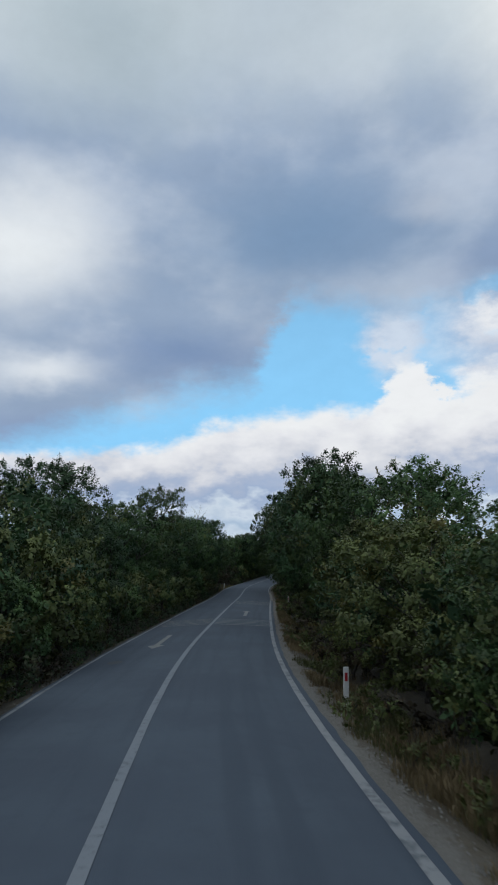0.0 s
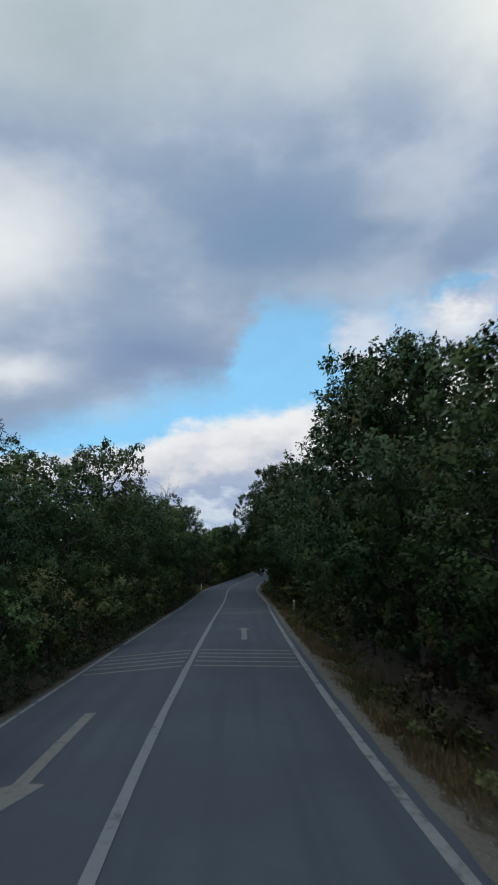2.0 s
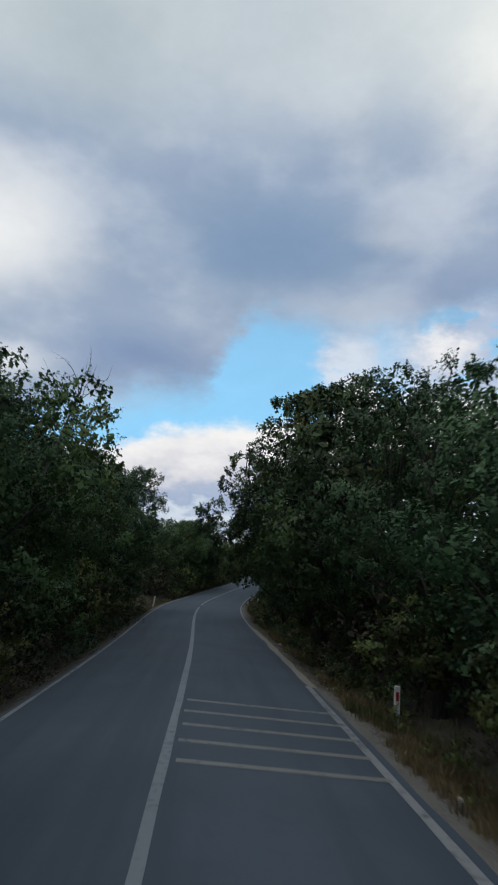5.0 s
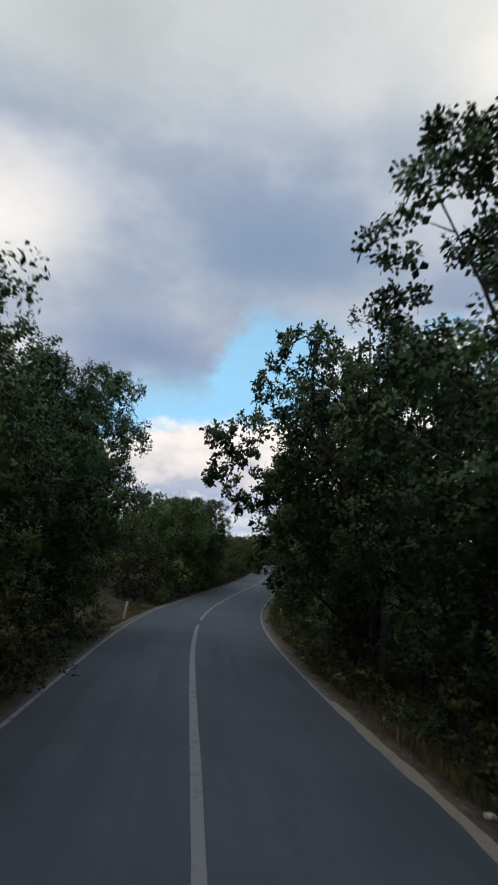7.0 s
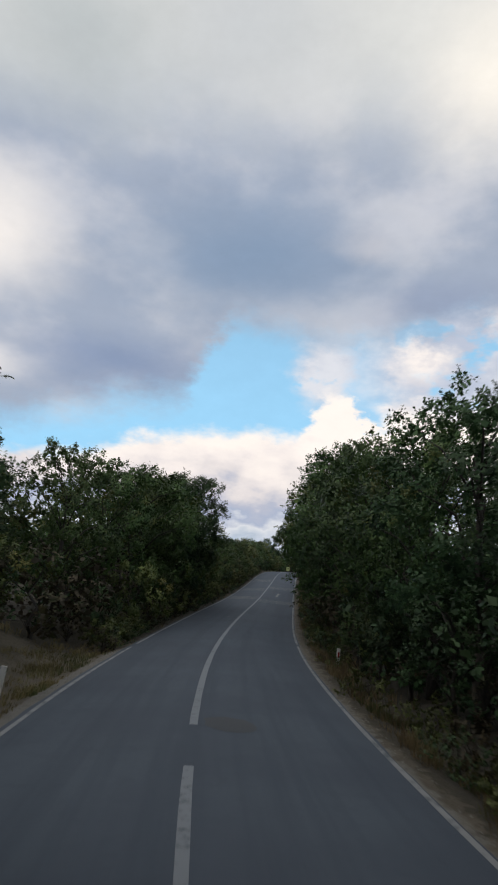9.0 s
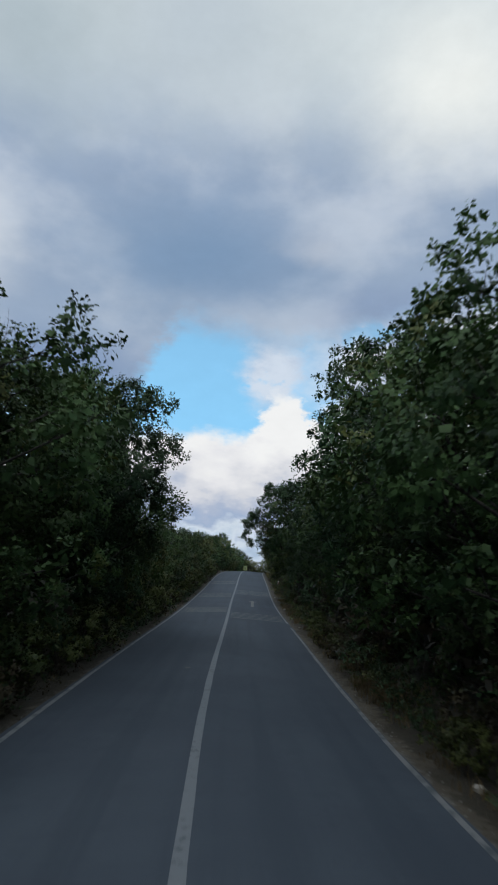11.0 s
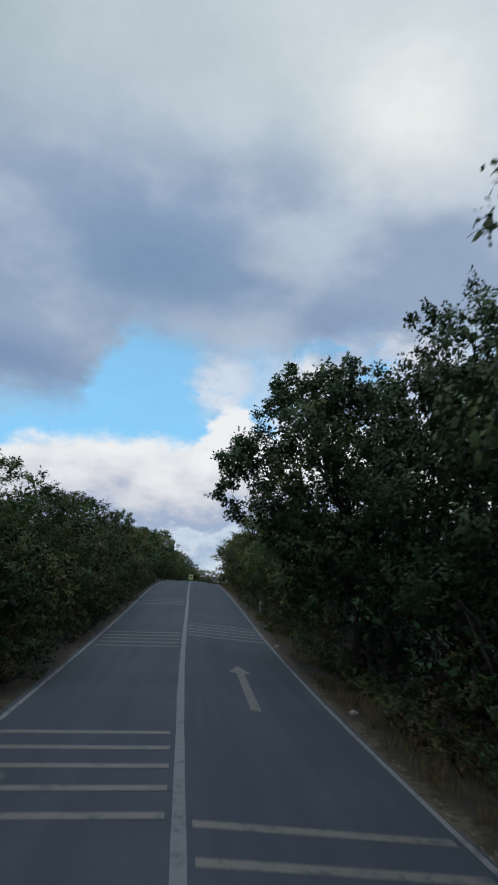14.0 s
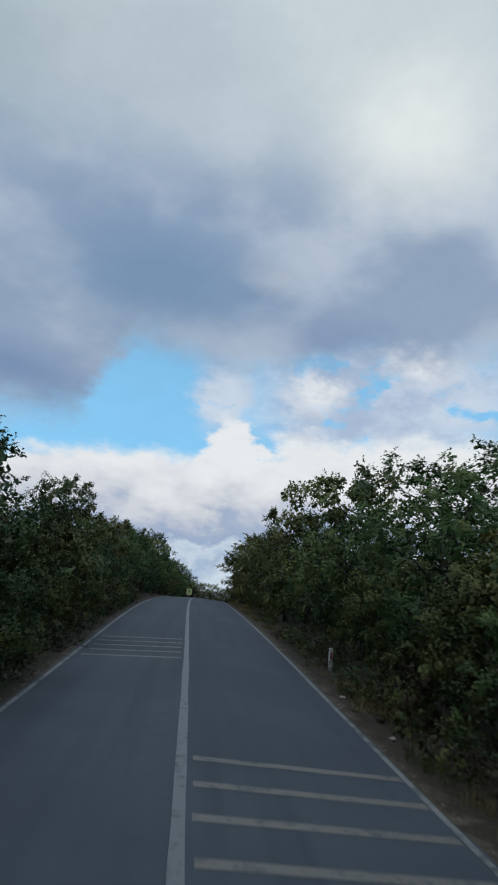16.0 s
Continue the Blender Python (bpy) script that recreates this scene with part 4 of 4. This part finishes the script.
def grass(name, label, seed, count, y0, y1, pick, tall):
    """Thin curved blades in tufts along a verge."""
    rng = np.random.default_rng(seed)
    V, Fc = [], []
    for _ in range(count):
        y = rng.uniform(y0, y1)
        off = pick(rng, y)
        x0 = road_x(y) + off
        dens = noise.noise(Vector((x0 * 0.9, y * 0.5, 7)))
        if dens < rng.uniform(-0.35, 0.35):
            continue
        z0 = ground_z(x0, y)
        h0 = tall * (0.6 + 0.7 * (dens + 0.4)) * min(1.0, 0.35 + 0.7 * (abs(off) - 3.1))
        for _ in range(9):
            a, b = rng.normal(size=2) * 0.07
            h = h0 * rng.uniform(0.45, 1.15)
            lx, ly = rng.normal(size=2) * 0.28 * h
            wx, wy = rng.normal(size=2)
            n = 0.008 / (math.hypot(wx, wy) + 1e-6)
            wx, wy = wx * n, wy * n
            i = len(V)
            x, yy = x0 + a, y + b
            V.extend(((x - wx, yy - wy, z0 - 0.02), (x + wx, yy + wy, z0 - 0.02), (x + lx * 0.35 + wx * 0.8, yy + ly * 0.35 + wy * 0.8, z0 + h * 0.6), (x + lx * 0.35 - wx * 0.8, yy + ly * 0.35 - wy * 0.8, z0 + h * 0.6), (x + lx, yy + ly, z0 + h)))
            Fc.extend(((i, i + 1, i + 2, i + 3), (i + 3, i + 2, i + 4)))
    tagged(new(name, mesh(name, V, Fc, STRAW)), label, "grass", kind="stuff")


grass("dry_grass", "tall dry straw-coloured grass on the verge", 3, 6500, -12, 150, lambda r, y: 3.55 + abs(r.normal()) * 0.8, 0.30)
grass("dry_grass", "thick dry brown grass on the wide verge", 9, 5200, 2, 62, lambda r, y: 3.5 + abs(r.normal()) * 0.75, 0.26)
grass("dry_grass", "thin dry grass on the verge", 4, 1600, 150, 215, lambda r, y: 3.6 + abs(r.normal()) * 0.6, 0.22)
grass("dry_grass", "dry grass along the overgrown road edge", 5, 260, 2, 88, lambda r, y: -(3.15 + abs(r.normal()) * 0.6), 0.28)
grass("dry_grass", "brown grass on an open bank beside the road", 6, 2200, 86, 106, lambda r, y: -(3.3 + abs(r.normal()) * 2.2), 0.2)
grass("dry_grass", "dry grass along the overgrown road edge", 8, 200, 106, 215, lambda r, y: -(3.15 + abs(r.normal()) * 0.6), 0.28)

# ---------------------------------------------------------------- posts, sign, stones


def box(bm, x0, y0, z0, x1, y1, z1, bev=0.0):
    r = bmesh.ops.create_cube(bm, size=1.0)
    bmesh.ops.scale(bm, vec=(x1 - x0, y1 - y0, z1 - z0), verts=r["verts"])
    bmesh.ops.translate(bm, vec=((x0 + x1) / 2, (y0 + y1) / 2, (z0 + z1) / 2), verts=r["verts"])
    if bev:
        bmesh.ops.bevel(bm, geom=list({e for v in r["verts"] for e in v.link_edges}), offset=bev, segments=2, affect="EDGES", profile=0.5)


def roadside_post(y, off, height, tilt=0.0, reflector=True, label="white roadside marker post with a red reflector"):
    x = road_x(y) + off
    root = new("marker_post")
    bm = bmesh.new()
    box(bm, -0.06, -0.025, -0.3, 0.06, 0.025, height, 0.012)
    part("post_body", bm_mesh("post_body", bm, POST_WHITE, False), root)
    if reflector:
        bm = bmesh.new()
        box(bm, -0.03, -0.034, height - 0.30, 0.03, -0.0265, height - 0.12, 0.003)
        part("reflector", bm_mesh("reflector", bm, POST_RED, False), root, "small red reflector")
    root.matrix_basis = pose(x, y, ground_z(x, y), rnd.uniform(-2, 2), tilt, rnd.uniform(-6, 6))
    tagged(root, label, "marker post", "marker posts along the road")


roadside_post(15.1, 4.02, 0.82, 2.0)
roadside_post(57.0, 4.5, 0.85, 1.0)
roadside_post(95.3, -3.9, 0.86, 6.0, False, "plain white roadside marker post leaning towards the road")
roadside_post(167.5, 4.25, 0.6, 1.0, True, "short white roadside marker post with a dark reflector")
roadside_post(104.0, 4.2, 0.7, 2.0)


def warning_sign(x, y, z):
    root = new("road_sign")
    bm = bmesh.new()
    tube(bm, [Vector((0, 0, -0.5)), Vector((0, 0, 1.5))], [0.035, 0.035], 10)
    part("pole", bm_mesh("pole", bm, STEEL), root)
    bm = bmesh.new()
    box(bm, -0.44, -0.06, 0.75, 0.44, -0.04, 1.7, 0.008)
    panel = part("panel", bm_mesh("panel", bm, SIGN_FACE, False), root, "square yellow-green sign board")
    bm = bmesh.new()
    box(bm, -0.20, -0.068, 1.3, 0.24, -0.062, 1.42)
    box(bm, -0.05, -0.068, 0.95, 0.07, -0.062, 1.3)
    part("sign_mark", bm_mesh("sign_mark", bm, SIGN_MARK, False), panel, "dark bent arrow mark")
    root.matrix_basis = pose(x, y, z, 0, 0, 8)
    tagged(root, "square yellow-green warning sign on a steel pole", "road sign")


warning_sign(33.3, 252.0, ground_z(33.3, 252.0) - 0.0)


def stone(y, off, size, seed, mat=STONE, name="stone", label="pale limestone lump lying on the verge", cat="stone"):
    x = road_x(y) + off
    rng = np.random.default_rng(seed)
    bm = bmesh.new()
    bmesh.ops.create_icosphere(bm, subdivisions=2, radius=size)
    for v in bm.verts:
        v.co *= 1 + 0.35 * noise.noise(v.co * (1.6 / size) + Vector((seed, 0, 0)))
        v.co.z *= 0.62
    ob = new(name, bm_mesh(name, bm, mat, False))
    ob.matrix_basis = pose(x, y, ground_z(x, y) + size * 0.25, 0, 0, rng.uniform(0, 360))
    tagged(ob, label, cat, "loose stones on the verge")


for i, (y, off, size) in enumerate(((12.0, 4.0, 0.10), (12.3, 4.25, 0.06), (59.7, 3.65, 0.05), (110.4, 3.8, 0.10), (110.0, 4.0, 0.06), (144.1, 3.6, 0.09), (154.1, 3.4, 0.10), (137.4, 3.55, 0.08), (138.0, 3.75, 0.07),
                                    (51.5, 3.7, 0.07), (47.5, 3.9, 0.06), (70.3, 3.6, 0.08), (84.5, 3.7, 0.07), (122.4, 3.6, 0.06), (132.5, 3.55, 0.07), (94.0, -4.6, 0.12), (96.2, -5.2, 0.10), (93.0, -5.6, 0.09), (163.5, 3.6, 0.07), (160.2, 3.7, 0.06), (127.5, -3.2, 0.07))):
    stone(y, off, size, i)


def gravel_stones(seed, count, y0, y1, o0, o1):
    rng = np.random.default_rng(seed)
    V, Fc = [], []
    for _ in range(count):
        y, off, s = rng.uniform(y0, y1), rng.uniform(o0, o1), rng.uniform(0.008, 0.028)
        x = road_x(y) + off
        z = ground_z(x, y)
        i = len(V)
        r = rng.uniform(0.7, 1.2, 6) * s
        V.extend(((x + r[0], y, z), (x, y + r[1], z), (x - r[2], y, z), (x, y - r[3], z), (x + rng.normal() * s * 0.2, y, z + r[4] * 0.9)))
        Fc.extend(((i, i + 1, i + 4), (i + 1, i + 2, i + 4), (i + 2, i + 3, i + 4), (i + 3, i, i + 4)))
    tagged(new("gravel", mesh("gravel", V, Fc, PEBBLE)), "loose pale gravel along the road edge", "gravel", kind="stuff")


gravel_stones(1, 2600, -5, 62, 3.25, 3.75)
gravel_stones(2, 1600, 62, 180, 3.12, 3.4)
gravel_stones(3, 900, -5, 180, -3.15, -2.95)


def dead_branch(y, off, height, slant=0.1):
    """A leafless grey top that stands out of the green crowns."""
    rng = np.random.default_rng(31)
    root = new("dead_tree")
    bm = bmesh.new()
    tube(bm, [Vector((0, 0, -0.3)), Vector((slant * 0.4, 0, height * 0.5)), Vector((slant, 0.1, height * 0.8))], [0.08, 0.05, 0.03], 7)
    part("trunk", bm_mesh("trunk", bm, DEADWOOD), root)
    for k in range(10):
        bm = bmesh.new()
        a = k * 0.9 + rng.uniform(-0.3, 0.3)
        f = rng.uniform(0.62, 0.8)
        p = Vector((slant * (0.4 + 0.6 * (f - 0.5) / 0.3), 0.06, height * f))
        pts, r = [p], 0.018
        d = Vector((math.cos(a) * 0.8, math.sin(a) * 0.5, 0.75))
        for _ in range(4):
            p = p + d * 0.42
            d = (d + Vector(rng.normal(size=3)) * 0.28).normalized()
            pts.append(p)
        tube(bm, pts, [r, r * 0.7, r * 0.5, r * 0.3, r * 0.12], 5)
        for j in (1, 2, 3):
            q = pts[j] + Vector(rng.normal(size=3)) * 0.3 + Vector((0, 0, 0.2))
            tube(bm, [pts[j], q], [r * 0.35, r * 0.08], 4)
        part("branch", bm_mesh("branch", bm, DEADWOOD), root)
    x = road_x(y) + off
    root.matrix_basis = pose(x, y, ground_z(x, y))
    tagged(root, "bare grey dead tree rising out of green scrub", "tree")


dead_branch(62.0, -5.3, 10.2, 1.5)
dead_branch(87.5, -6.0, 9.6)
dead_branch(118.0, -6.0, 9.0)


def woods(seed, count, o0, o1):
    """Scrub that goes on behind the roadside trees, too far in to tell one crown from the next."""
    rng = np.random.default_rng(seed)
    V, Fc = [], []
    n = 0
    for _ in range(count):
        y, off = rng.uniform(-25, 330), rng.uniform(o0, o1) * (1 if rng.random() < 0.5 else -1)
        x = road_x(y) + off
        z = ground_z(x, y)
        h, r = rng.uniform(3.0, 6.0), rng.uniform(1.2, 2.4)
        d = unit(rng.normal(size=(44, 3)))
        p = np.array((x, y, z + h * 0.5)) + d * np.array((r, r, h * 0.5))
        t1 = unit(np.cross(d + rng.normal(size=d.shape) * 0.4, rng.normal(size=d.shape))) * 0.42
        t2 = unit(np.cross(d, t1)) * 0.34
        V.append(np.stack((p - t1, p + t2, p + t1, p - t2), axis=1).reshape(-1, 3))
        Fc.extend([(n + 4 * i, n + 4 * i + 1, n + 4 * i + 2, n + 4 * i + 3) for i in range(44)])
        n += 4 * 44
    tagged(new("woodland", mesh("woodland", np.concatenate(V).tolist(), Fc, OAK)), "dense green oak scrub behind the roadside trees", "woods", kind="stuff")


woods(41, 1300, 13, 48)


def road_patch(y, off, ry, rx, mat, label):
    ring = 14
    V = [on_road(y + ry * math.sin(a) * (1 + 0.2 * noise.noise(Vector((a * 2, y, 0)))), off + rx * math.cos(a) * (1 + 0.25 * noise.noise(Vector((y, a * 2, 0)))), 0.004) for a in (2 * math.pi * i / ring for i in range(ring))]
    V.append(on_road(y, off, 0.005))
    Fc = [(i, (i + 1) % ring, ring) for i in range(ring)]
    tagged(new("road_patch", mesh("road_patch", V, Fc, mat)), label, "road patch", kind="structure")


TAR = plain("dark_tar", (0.026, 0.030, 0.038, 1), 0.7, 0, 0.4, (0.05, 0.055, 0.065, 1))
DUST = plain("dried_mud_smear", (0.10, 0.105, 0.11, 1), 0.9, 0, 0.6, (0.06, 0.07, 0.08, 1))
road_patch(93.0, 0.6, 0.55, 0.45, TAR, "dark tar patch on the asphalt")
road_patch(139.4, -2.1, 0.2, 0.12, DUST, "pale dried smear on the asphalt")
road_patch(118.6, -0.62, 0.14, 0.07, DUST, "pale dried smear on the asphalt")
road_patch(20.3, -2.0, 0.4, 0.22, TAR, "small dark tar patch on the asphalt")
road_patch(149.6, 0.9, 0.2, 0.12, TAR, "small dark tar patch on the asphalt")
